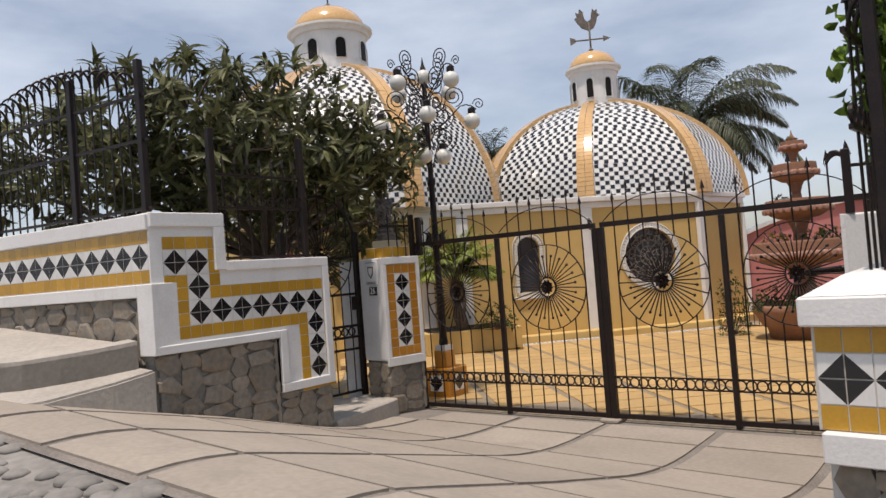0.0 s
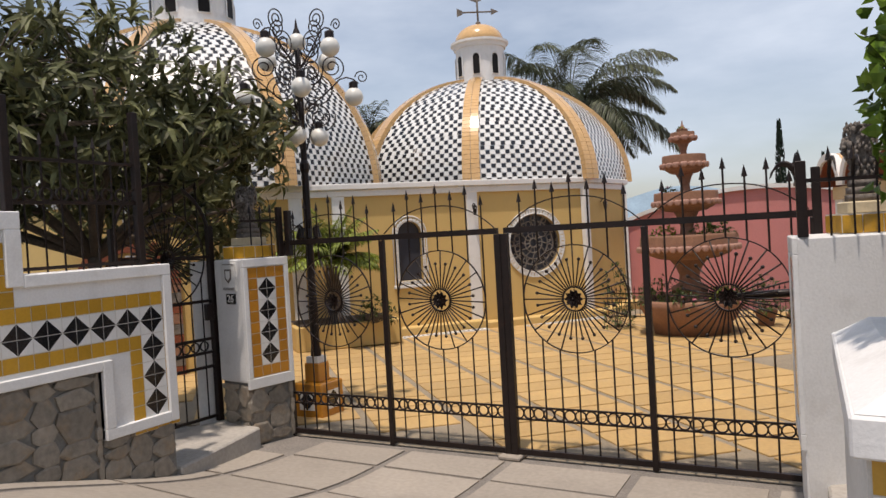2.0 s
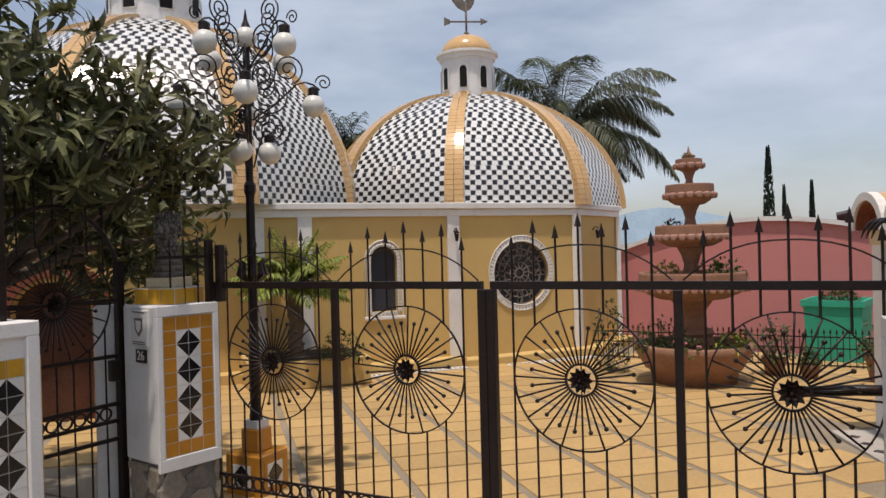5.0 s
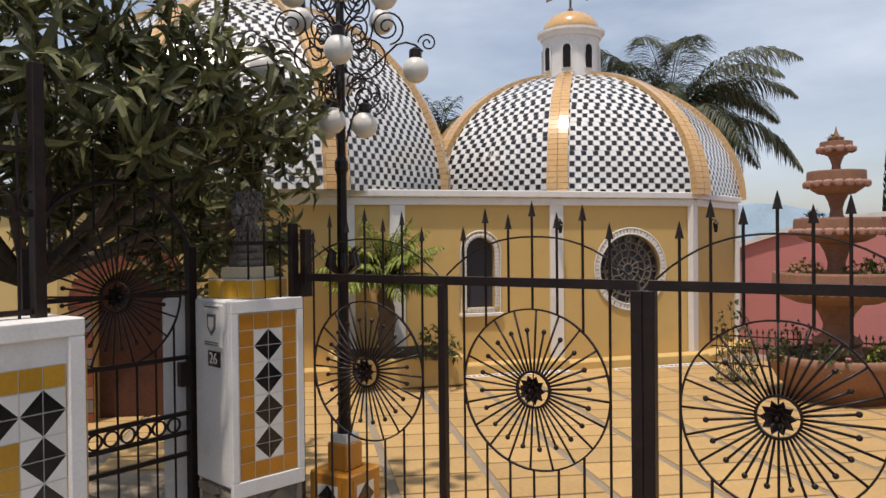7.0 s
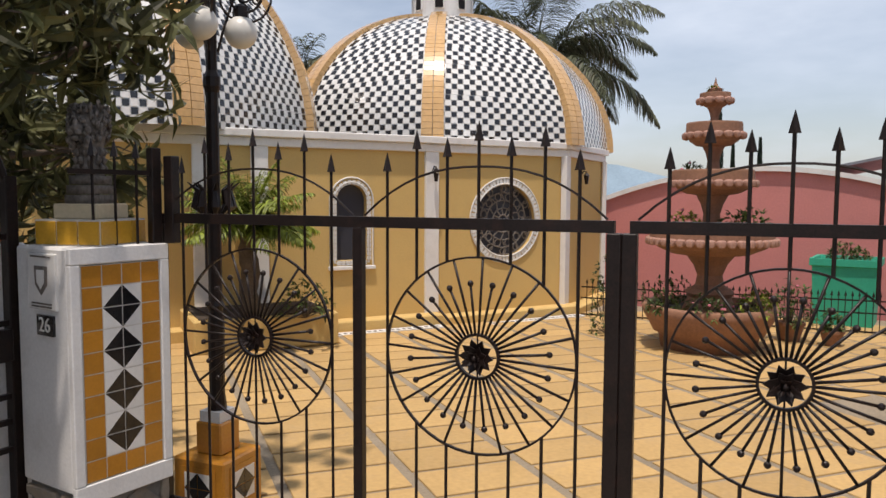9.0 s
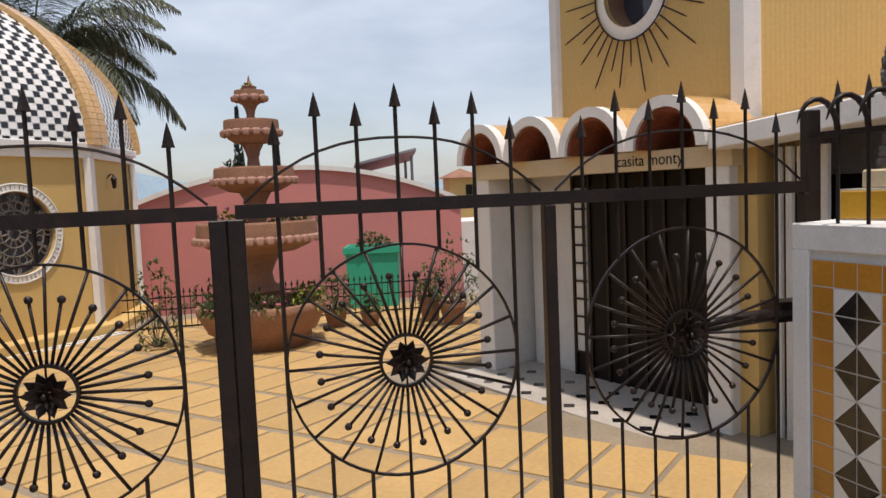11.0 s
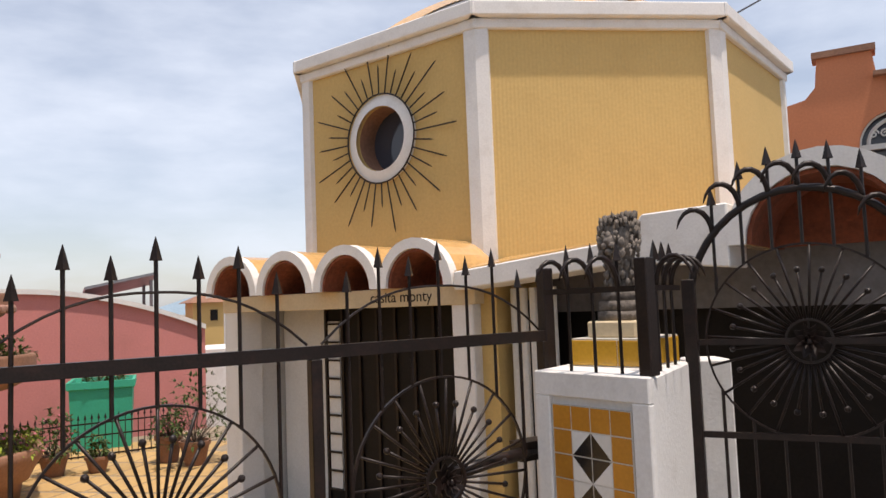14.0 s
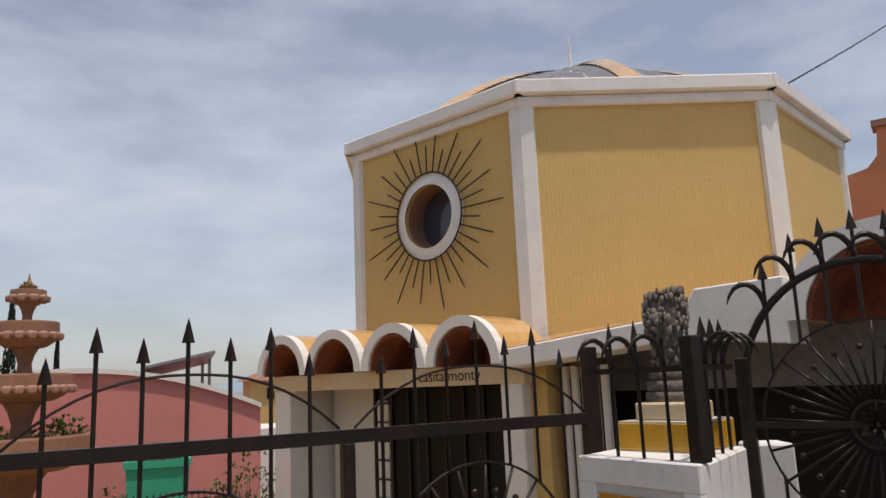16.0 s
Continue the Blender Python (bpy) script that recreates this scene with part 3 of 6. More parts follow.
def walk_gate(name, a, b, z0, label, hooks):
    m = frame_of(a, b, z0)
    w = span(a, b)
    g_ = thing(name, label, "gate", m)
    for x in (0.0, w):
        bm = B()
        box(bm, x - 0.03, x + 0.03, -0.03, 0.03, 0, 1.92)
        part("post", bevel(bm, 0.004), IRON, g_)
    cz = 1.62
    for z in (0.06, 0.55, 0.69, 0.82, 1.19, cz):
        bm = B()
        box(bm, 0.0, w, -0.012, 0.012, z - 0.014, z + 0.014)
        part("rail", bm, IRON, g_)
    bm = B()
    tube(bm, [(w / 2 + (w / 2) * math.cos(t_), 0, cz + 0.15 + (w / 2 + 0.04) * math.sin(t_)) for t_ in [math.pi * k / 20 for k in range(21)]], 0.018, 6)
    part("arched_rail", bm, IRON, g_)
    sun_disc(g_, w / 2, cz, 0.06)
    n = max(6, int(w / 0.125))
    for k in range(1, n):
        x = w * k / n
        u = abs(x - w / 2)
        top = cz + 0.15 + (w / 2 + 0.04) * math.sqrt(max(0, 1 - (u / (w / 2)) ** 2)) + 0.14
        lo = cz - math.sqrt(max(0, DISC_R ** 2 - u * u)) if u < DISC_R else cz
        hi = 2 * cz - lo
        rod("bar", g_, (x, 0, 0.05), lo - 0.05)
        bb = rod("bar", g_, (x, 0, hi), top - hi)
        part("spearhead", SPEAR, None, bb, m=Matrix.Translation((0, 0, top - hi)))
        if hooks:
            bm = B()
            curl(bm, (x, 0, top - 0.15), (-1, -0.35, 0), 0.13, 0.0135)
            part("hook", bm, IRON, g_)
    for k in range(int(w / 0.105)):
        part("ring", RING_S, None, g_, m=Matrix.Translation((0.055 + 0.105 * k, 0, 0.755)))
    bm = B()
    box(bm, w - 0.1, w - 0.02, -0.035, 0.02, 1.0, 1.16)
    part("lock_box", bevel(bm, 0.005), IRON, g_)
    return g_


LG_A, LG_B = (-3.02, -1.47), (-2.93, -0.44)
walk_gate("walk_in_gate", LG_A, LG_B, 0.22, "black wrought-iron walk-in gate with sun disc, closed", False)
RG_A, RG_B = (2.975, -0.38), (3.50, -1.245)
walk_gate("walk_in_gate", RG_A, RG_B, 0.25, "black wrought-iron arched walk-in gate with hooked bars", True)

bm = B()
prism(bm, [(-3.13, -0.52), (-2.97, -0.36), (-3.15, -0.18), (-3.31, -0.34)], 0.0, 1.79)
part("jamb", bevel(bm, 0.01), WHITE, lp, "white gate jamb")

# ---- left garden wall with its stepped tile band ----
FOLD, END = (-2.12, -3.55), (-2.12, -1.69)
lw = thing("garden_wall", "white and stone garden wall with stepped band of diamond tiles", "wall", frame_of(FOLD, END))
bm = B()
M90 = Matrix.Rotation(math.pi / 2, 4, "X")
prism(bm, [(0, -0.1), (1.86, -0.1), (1.86, 1.79), (0.68, 1.79), (0.68, 2.2), (0, 2.2)], -0.34, -0.03, M90)
part("core", bm, MORTAR, lw)
PANEL = [(0, 1.16), (1.22, 1.16), (1.22, 0.60), (1.87, 0.60), (1.87, 1.81), (0.69, 1.81), (0.69, 2.22), (0, 2.22)]
bm = B()
prism(bm, PANEL, -0.32, 0.0, M90)
part("render", bm, WHITE, lw, "white rendered panel")


def strip_cells(centres, lo, hi):
    """Cells of the tile grid taken by diamonds, and the ring of cells round them."""
    taken = set()
    for a, b in centres:
        taken |= {(2 * a, 2 * b), (2 * a - 1, 2 * b), (2 * a, 2 * b - 1), (2 * a - 1, 2 * b - 1)}
    ringc = {(i + di, j + dj) for i, j in taken for di in (-1, 0, 1) for dj in (-1, 0, 1)} - taken
    return taken, {c for c in ringc if lo <= c[0] < hi}




cent = [(-1, 2), (0, 2), (0, 1)] + [(k, 0) for k in range(7)] + [(6, -1), (6, -2), (6, -3)]
taken, ringc = strip_cells(cent, -3, 99)
bm = B()
for i, j in sorted(ringc | taken):
    box(bm, 0.42 + i * T, 0.42 + (i + 1) * T, -0.003, 0.01, 1.41 + j * T, 1.41 + (j + 1) * T)
band = part("tile_band", bm, GROUT, lw, "band of glazed yellow tiles about black diamonds")
for i, j in sorted(ringc):
    put_tile(band, TY, 0.42 + (i + 0.5) * T, 1.41 + (j + 0.5) * T)
for a, b in cent:
    diamond(band, 0.42 + 2 * a * T, 1.41 + 2 * b * T)
bm = B()
zz = [(0, 2.12, 0.69, 2.235), (0.58, 1.75, 0.69, 2.12), (0.69, 1.74, 1.87, 1.825), (1.79, 0.60, 1.87, 1.74), (1.22, 0.60, 1.79, 0.68), (1.22, 0.68, 1.30, 1.17), (0, 1.10, 1.22, 1.17)]
for a, b, c, d in zz:
    box(bm, a, c, -0.03, 0.30, b, d)
part("white_border", bevel(bm, 0.006), WHITE, lw, "chipped white border")
gslope = lambda u: max(0.0, zg(-2.12, -3.55 + u) - 0.04)
stone_facing(lw, Matrix.Identity(4), 1.21, gslope, 1.10, 5, 11, 0.02)
stone_facing(lw, Matrix.Translation((1.21, 0, 0)), 0.64, lambda u: gslope(u + 1.21), 0.6, 3, 12, 0.02)

ST_END = (-9.2, -4.35)
sw = thing("street_wall", "white and stone street wall with a row of diamond tiles", "wall", frame_of(ST_END, FOLD))
LS = span(ST_END, FOLD)
bm = B()
box(bm, 0, LS, 0.02, 0.3, 0, 2.2)
part("core", bm, MORTAR, sw)
bm = B()
box(bm, 0, LS, -0.03, 0.32, 2.10, 2.225)
box(bm, 0, LS - 0.16, -0.03, 0.31, 1.565, 1.67)
box(bm, LS - 0.16, LS + 0.03, -0.03, 0.31, 1.10, 1.67)
part("white_border", bevel(bm, 0.006), WHITE, sw, "white coping and string course")
bm = B()
box(bm, 0, LS, -0.002, 0.3, 1.65, 2.11)
part("render", bm, WHITE, sw)
bb = part("tile_band", box(B(), LS - 5.0, LS - 0.02, -0.004, 0.0, 1.67, 2.10), GROUT, sw, "band of yellow tiles and black diamonds")
for k in range(21):
    x = LS - 0.12 - 0.21 * k
    diamond(bb, x, 1.885)
    for dx in (-0.5, 0.5):
        for dz in (-1.5, 1.5):
            put_tile(bb, TY, x + dx * T, 1.885 + dz * T)
stone_facing(sw, Matrix.Translation((LS - 4.4, 0, 0)), 4.24, 0.75, 1.565, 20, 13, 0.02)

# raised walk with its step
walkway = thing("raised_walk", "worn concrete raised walk with rounded kerb and a step", "steps")


def zw(x, y):
    """Height of the raised walk, climbing away from the driveway and falling towards the street."""
    return 1.24 + 0.11 * (-2.36 - x) + 0.16 * (y + 3.6)


def ramped(poly, drop, low):
    bm = B()
    prism(bm, poly, 0.0, 1.0)
    for v in bm.verts:
        v.co.z = zw(v.co.x, v.co.y) - drop if v.co.z > 0.5 else low
    return bm


WALK_EDGE = [(-2.27, -3.62), (-2.38, -3.86), (-2.52, -4.10), (-2.68, -4.32), (-2.90, -4.50), (-3.3, -4.68), (-4.2, -4.88), (-9.0, -5.4)]
part("slab", ramped([(-9.0, -4.33)] + WALK_EDGE, 0.03, 0.4), CONC, walkway)
inner = [(x - 0.13 if k < 5 else x, y if k < 2 else y + 0.1) for k, (x, y) in enumerate(WALK_EDGE)]
part("kerb", ramped(WALK_EDGE + inner[::-1], 0.0, 0.5), CONC, walkway, "rounded concrete kerb")
part("step", bevel(ramped([(-2.45, -3.60), (-2.10, -3.57), (-2.12, -3.9), (-2.24, -4.36), (-2.45, -4.62), (-2.9, -4.8), (-3.0, -4.5)], 0.22, 0.4), 0.018, 2), CONC, walkway)

# threshold of the left walk-in gate
bm = B()
prism(bm, [(-2.12, -1.66), (-2.36, -0.5), (-2.9, -0.4), (-3.6, -1.5), (-2.5, -1.75)], -0.05, 0.21)
solid("doorstep", bevel(bm, 0.015), CONC, "worn concrete doorstep under the walk-in gate", "doorstep")
bm = B()
prism(bm, [(2.4, -0.55), (2.48, -1.9), (3.6, -1.7), (3.0, -0.4)], -0.05, 0.24)
solid("doorstep", bevel(bm, 0.015), CONC, "concrete doorstep of the arched walk-in gate", "doorstep")


# ---- iron fences ----
def fence(name, a, b, z0, h, label, gap=0.13, hooks=False, posts=(), post_h=0.3, rings=False, arch=0.0, rails=(0.05, 0.55, 0.88), pw=0.028):
    m = frame_of(a, b, z0)
    w = span(a, b)
    f = thing(name, label, "fence", m)
    for z in [q * h for q in rails]:
        bm = B()
        box(bm, 0, w, -0.01, 0.01, z - 0.012, z + 0.012)
        part("rail", bm, IRON, f)
    for x in posts:
        bm = B()
        box(bm, x - pw, x + pw, -pw, pw, 0, h + post_h)
        part("post", bevel(bm, 0.004), IRON, f)
    n = max(2, int(w / gap))
    for k in range(1, n):
        x = w * k / n
        hh = h + arch * math.sin(math.pi * (x / max(w, 0.01) * 2 % 1))
        bar = rod("bar", f, (x, 0, 0), hh)
        part("spearhead", SPEAR, None, bar, m=Matrix.Translation((0, 0, hh)))
        if hooks:
            bm = B()
            curl(bm, (0, 0, hh - 0.12), (-0.25, -1, 0), 0.13, 0.0115)
            part("hook", bm, IRON, bar)
    if rings:
        for k in range(int(w / 0.12)):
            part("ring", RING_S, None, f, m=Matrix.Translation((0.06 + 0.12 * k, 0, h * 0.55 + 0.06)))
    return f


fence("fence", (-6.6, -4.03), (-2.2, -3.45), 2.23, 1.12, "black wrought-iron fence with hooked bars on the street wall", 0.115, True, (2.2, 3.45, 4.36), 0.16, False, 0.2)
fence("fence", (-2.27, -2.85), (-2.27, -1.75), 1.81, 0.9, "black wrought-iron fence with rings on the garden wall", 0.13, False, (0.02, 1.05), 0.3, True)
fence("fence", (-2.49, -0.47), (-2.37, -0.03), 1.80, 0.44, "short black iron fence on the pillar", 0.11, False, (0.44,), 0.05, rails=(0.82,), pw=0.027)
fence("fence", (2.275, -0.145), (2.335, -0.685), 1.785, 0.47, "short black iron fence with hooks on the pillar", 0.13, True, (0.54,), 0.0, rails=(0.74,), pw=0.03)
fence("fence", (2.36, -0.67), (2.88, -0.395), 1.785, 0.47, "short black iron fence with hooks on the pillar", 0.12, True, (), 0.02, rails=(0.74,))
for x_, y_, lab in ((-2.30, 0.0, "tall square black iron post at the driveway gate"), (2.40, 0.0, "tall square black iron post at the driveway gate")):
    bm = B()
    box(bm, x_ - 0.03, x_ + 0.03, -0.03, 0.03, -0.02 if x_ > 0 else 1.8, 2.25)
    solid("gate_post", bevel(bm, 0.005), IRON, lab, "gate post")

# ---- right street wall with ledge ----
NP = (2.585, -3.42)
nw = thing("street_wall", "white ledged street wall with glazed diamond tile band", "wall")
bm = B()
prism(bm, [(2.605, -3.39), (8.0, -3.9), (8.0, -3.2), (3.1, -2.8), (3.05, -1.85), (2.52, -1.9)], 0.2, 1.25)
part("core", bm, GREYW, nw)
bm = B()
prism(bm, [(2.545, -3.47), (8.0, -3.98), (8.0, -3.1), (3.15, -2.7), (3.1, -1.82), (2.485, -1.87)], 1.25, 1.37)
part("ledge", bevel(bm, 0.008), WHITE, nw, "broad white ledge")
bm = B()
lo = [bm.verts.new((x, y, 1.372)) for x, y in ((2.56, -3.45), (8.0, -3.96), (8.0, -3.12), (3.13, -2.72), (3.08, -1.84), (2.5, -1.885))]
hi = [bm.verts.new((x, y, 1.45)) for x, y in ((2.70, -3.30), (8.0, -3.80), (8.0, -3.24), (3.02, -2.82), (2.97, -1.9), (2.64, -1.93))]
bm.faces.new(hi)
for k in range(6):
    bm.faces.new((lo[k], lo[(k + 1) % 6], hi[(k + 1) % 6], hi[k]))
part("sloped_coping", bm, WHITE, nw, "sloping white coping")
mn = frame_of(NP, (8.0, -3.93))
LN = span(NP, (8.0, -3.93))
bm = B()
box(bm, 0.02, LN, -0.06, 0.05, 0.70, 0.825, mn)
part("string_course", bevel(bm, 0.006), WHITE, nw, "chipped white string course")
bm = B()
box(bm, 0.0, LN, -0.006, 0.03, 0.825, 1.25, mn)
nb = part("tile_band", bm, GROUT, nw, "band of yellow tiles about large black diamonds")
nbh = part("tile_field", box(B(), 0, 3.5, -0.002, 0.0, 0.83, 1.24), GROUT, nw, m=mn @ Matrix.Translation((0, -0.006, 0)))
for k in range(14):
    x = 0.115 + 0.21 * k
    diamond(nbh, x, 1.037)
    for dx in (-0.5, 0.5):
        for dz in (-1.5, 1.5):
            put_tile(nbh, TY, x + dx * T, 1.037 + dz * T)
stone_facing(nw, mn @ Matrix.Translation((0.03, 0, 0)), 2.6, 0.25, 0.7, 12, 21, 0.0)
stone_facing(nw, frame_of((2.515, -1.95), (2.595, -3.4)), 1.44, 0.1, 0.62, 6, 22, 0.03)
fence("fence", (2.75, -3.1), (2.8, -1.85), 1.37, 1.3, "black wrought-iron fence with hooked bars on the ledge", 0.13, True, (1.22,), 0.5, True)
bm = B()
box(bm, 2.825, 2.88, -3.12, -3.03, 1.36, 4.3)
solid("fence_post", bevel(bm, 0.005), IRON, "tall square black iron post on the ledge", "fence post")
fence("fence", (2.95, -3.1), (7.8, -3.58), 1.37, 1.3, "black wrought-iron fence along the street wall", 0.13, True, (2.5, 5.0), 0.3, True)


# ---- leaves ----
def leaf(bm, p, d, up, ln, w, droop=0.3):
    """A folded lance-shaped leaf of eight triangles."""
    d = d.normalized()
    s = d.cross(up)
    s = s.normalized() if s.length > 1e-3 else d.orthogonal().normalized()
    n = s.cross(d)
    mid = [p, p + d * ln * 0.35 + n * ln * 0.05, p + d * ln * 0.7 - n * ln * droop * 0.25, p + d * ln - n * ln * droop]
    a = [bm.verts.new(v) for v in mid]
    l_ = [bm.verts.new(mid[1] + s * w + n * w * 0.35), bm.verts.new(mid[2] + s * w * 0.7 + n * w * 0.25)]
    r_ = [bm.verts.new(mid[1] - s * w + n * w * 0.35), bm.verts.new(mid[2] - s * w * 0.7 + n * w * 0.25)]
    bm.faces.new((a[0], a[1], l_[0]))
    bm.faces.new((a[1], a[2], l_[1], l_[0]))
    bm.faces.new((a[2], a[3], l_[1]))
    bm.faces.new((a[0], r_[0], a[1]))
    bm.faces.new((a[1], r_[0], r_[1], a[2]))
    bm.faces.new((a[2], r_[1], a[3]))


def rnd_dir(r, flat=1.0):
    a, z = r.uniform(0, 2 * math.pi), r.uniform(-1, 1)
    q = math.sqrt(1 - z * z)
    return Vector((q * math.cos(a), q * math.sin(a), z * flat)).normalized()


def tree(name, root, lobes, label, leafm, seedn, per=55, ln=0.17, w=0.022, trunk=0.09):
    """Trunk, limbs to each lobe (centre, radii), twigs and rosettes of leaves."""
    r = random.Random(seedn)
    t = thing(name, label, "tree", Matrix.Translation(root))
    root = Vector(root)
    fork = Vector((0, 0, min(c[2] for c, _ in lobes) - root.z - 0.3))
    bm = B()
    tube(bm, [(0, 0, -0.1), (0.03, 0.02, fork.z * 0.5), tuple(fork)], [trunk, trunk * 0.8, trunk * 0.7], 9)
    part("trunk", bm, BARK, t)
    bl = B()
    br = B()
    for c, rad in lobes:
        c = Vector(c) - root
        mid = fork.lerp(c, 0.5) + rnd_dir(r) * 0.12
        lb = B()
        tube(lb, [fork, mid, c], [trunk * 0.5, trunk * 0.36, trunk * 0.16], 6)
        part("limb", lb, BARK, t)
        for k in range(int(per * rad[0] * rad[1] / 0.3)):
            q = rnd_dir(r)
            e = c + Vector((q.x * rad[0], q.y * rad[1], q.z * rad[2])) * (r.uniform(0.25, 1.0) ** 0.45)
            if r.random() < 0.4:
                tube(br, [c.lerp(e, 0.15), c.lerp(e, 0.6) + rnd_dir(r) * 0.05, e], [0.012, 0.008, 0.004], 4)
            ax = (q + Vector((0, 0, 0.35)) + rnd_dir(r) * 0.5).normalized()
            for j in range(r.randint(7, 11)):
                d = (ax * r.uniform(0.1, 0.9) + rnd_dir(r)).normalized()
                leaf(bl, e + ax * r.uniform(-0.06, 0.02), d, ax, ln * r.uniform(0.7, 1.25), w * r.uniform(0.8, 1.2), r.uniform(0.2, 0.8))
    tagged(part("branchwork", br, BARK, t), kind="stuff")
    tagged(part("crown", bl, leafm, t), kind="stuff")
    return t


tree("tree", (-3.9, -1.0, 0.2), [
    ((-2.95, -0.25, 3.2), (0.85, 0.75, 0.55)), ((-2.85, -0.75, 2.95), (0.65, 0.6, 0.45)), ((-3.5, -1.2, 3.58), (1.0, 0.9, 0.72)),
    ((-3.6, -2.1, 3.5), (1.0, 0.8, 0.72)), ((-4.4, -2.5, 3.4), (1.0, 0.7, 0.75)), ((-5.4, -2.9, 3.28), (0.95, 0.6, 0.75)), ((-3.0, -1.9, 3.0), (0.6, 0.7, 0.5)),
    ((-4.2, -0.4, 2.85), (0.9, 0.8, 0.6)), ((-3.9, -1.7, 2.85), (0.9, 0.8, 0.55)), ((-4.9, -1.7, 2.75), (0.9, 0.8, 0.7)), ((-6.6, -3.1, 3.18), (0.9, 0.6, 0.7)),
    ((-2.85, 0.15, 2.95), (0.45, 0.45, 0.4)), ((-3.7, 0.7, 2.35), (0.7, 0.6, 0.5)), ((-4.7, 1.2, 2.2), (0.8, 0.7, 0.7)), ((-5.2, 0.3, 2.6), (0.9, 0.8, 0.6)), ((-4.6, 0.6, 2.5), (0.7, 0.6, 0.5)), ((-5.8, -2.0, 2.5), (0.8, 0.6, 0.6))],
    "dense dark green tree with long drooping leaves behind the fence", LEAF, 3, 30, 0.215, 0.029)


def clump(name, root, rad, label, category, leafm, seedn, n=120, ln=0.09, w=0.018, flowers=0, group=""):
    r = random.Random(seedn)
    t = thing(name, label, category, Matrix.Translation(root), group)
    bl, bs, bf = B(), B(), B()
    for k in range(n):
        q = rnd_dir(r)
        q.z = abs(q.z)
        e = Vector((q.x * rad[0], q.y * rad[1], q.z * rad[2])) * r.uniform(0.3, 1) ** 0.5
        if k % 4 == 0:
            tube(bs, [(0, 0, -0.02), e * 0.5 + rnd_dir(r) * 0.02, e], [0.008, 0.005, 0.002], 4)
        for j in range(4):
            leaf(bl, e, (q + rnd_dir(r)).normalized(), Vector((0, 0, 1)), ln * r.uniform(0.6, 1.3), w, 0.3)
        if flowers and k % flowers == 0:
            sphere(bf, e + q * 0.04, 0.022, 0.8, 6)
    part("stem", bs, BARK, t)
    part("leaves", bl, leafm, t)
    if flowers:
        part("blossom", bf, PINKFLOWER, t)
    else:
        bf.free()
    return t


r_ = random.Random(8)
iv = thing("ivy", "bright green ivy curtain hanging on the iron fence", "climbing plant", Matrix.Translation((2.93, -2.4, 1.4)))
bm, bs = B(), B()
for k in range(34):
    x, y = r_.uniform(-0.22, 0.4), r_.uniform(-0.45, 0.4)
    z1 = r_.uniform(0.5, 0.95)
    tube(bs, [(x, y, 3.0), (x + 0.03, y, 2.0), (x, y, z1)], 0.006, 4)
    for j in range(190):
        z = r_.uniform(z1, 3.0)
        leaf(bm, Vector((x, y, z)) + rnd_dir(r_) * 0.07, rnd_dir(r_) + Vector((0, 0, -0.5)), rnd_dir(r_), r_.uniform(0.05, 0.1), 0.025, 0.3)
part("stem", bs, BARK, iv)
part("leaves", bm, IVYLEAF, iv)


def palm(name, root, h, n, ln, label, leafm, seedn, droop=0.6, trunk=0.14, step=0.045, wdt=0.03, up=0.75):
    r = random.Random(seedn)
    t = thing(name, label, "palm", Matrix.Translation(root))
    bm = B()
    pts = [(0.02 * math.sin(k), 0.02 * math.cos(k), h * k / 14) for k in range(15)]
    tube(bm, pts, [trunk * (1.12 if k % 2 else 1.0) for k in range(15)], 10)
    part("trunk", bm, BARK, t)
    for k in range(n):
        a = 2.4 * k + r.uniform(-0.2, 0.2)
        el = r.uniform(-0.15, 1.0) * up + 0.25
        L = ln * r.uniform(0.85, 1.1)
        p, d = Vector((0, 0, h)), Vector((math.cos(a) * math.cos(el), math.sin(a) * math.cos(el), math.sin(el)))
        bl = B()
        spine = []
        for j in range(13):
            spine.append(p.copy())
            p = p + d * L / 12
            d = (d + Vector((0, 0, -droop / 12 * (0.6 + j / 8)))).normalized()
        tube(bl, spine, [0.022 - 0.0015 * j for j in range(13)], 5)
        m = int(L / step)
        for j in range(3, m):
            f = j / m * 12
            i = min(11, int(f))
            q = spine[i].lerp(spine[i + 1], f - i)
            dd = (spine[i + 1] - spine[i]).normalized()
            side = dd.cross(Vector((0, 0, 1))).normalized()
            ll = L * 0.24 * math.sin(math.pi * min(1, 0.12 + 0.86 * j / m)) + 0.05
            for s in (-1, 1):
                leaf(bl, q, side * s + dd * 0.75 + Vector((0, 0, r.uniform(-0.75, 0.0))), Vector((0, 0, 1)), ll * r.uniform(0.85, 1.1), wdt, 0.35)
        part("frond", bl, leafm, t)
    return t

# ---- church ----
church = thing("church", "ochre church with two tiled domes and white lanterns", "church")
W = [(-9.6, 2.9), (-7.0, 5.85), (-4.5, 8.7), (-2.68, 11.0), (-2.42, 13.4), (-6.0, 18.0), (-14.0, 16.0), (-14.0, 2.9)]
CT = 2.80


def ring_outline(cx, cz, r, n=28):
    return [(cx + r * math.cos(2 * math.pi * k / n), cz + r * math.sin(2 * math.pi * k / n)) for k in range(n)]


def arch_outline(cx, z0, z1, w, n=12):
    h = w / 2
    return [(cx - h, z0), (cx + h, z0)] + [(cx + h * math.cos(math.pi * k / n), z1 - h + h * math.sin(math.pi * k / n)) for k in range(n + 1)]


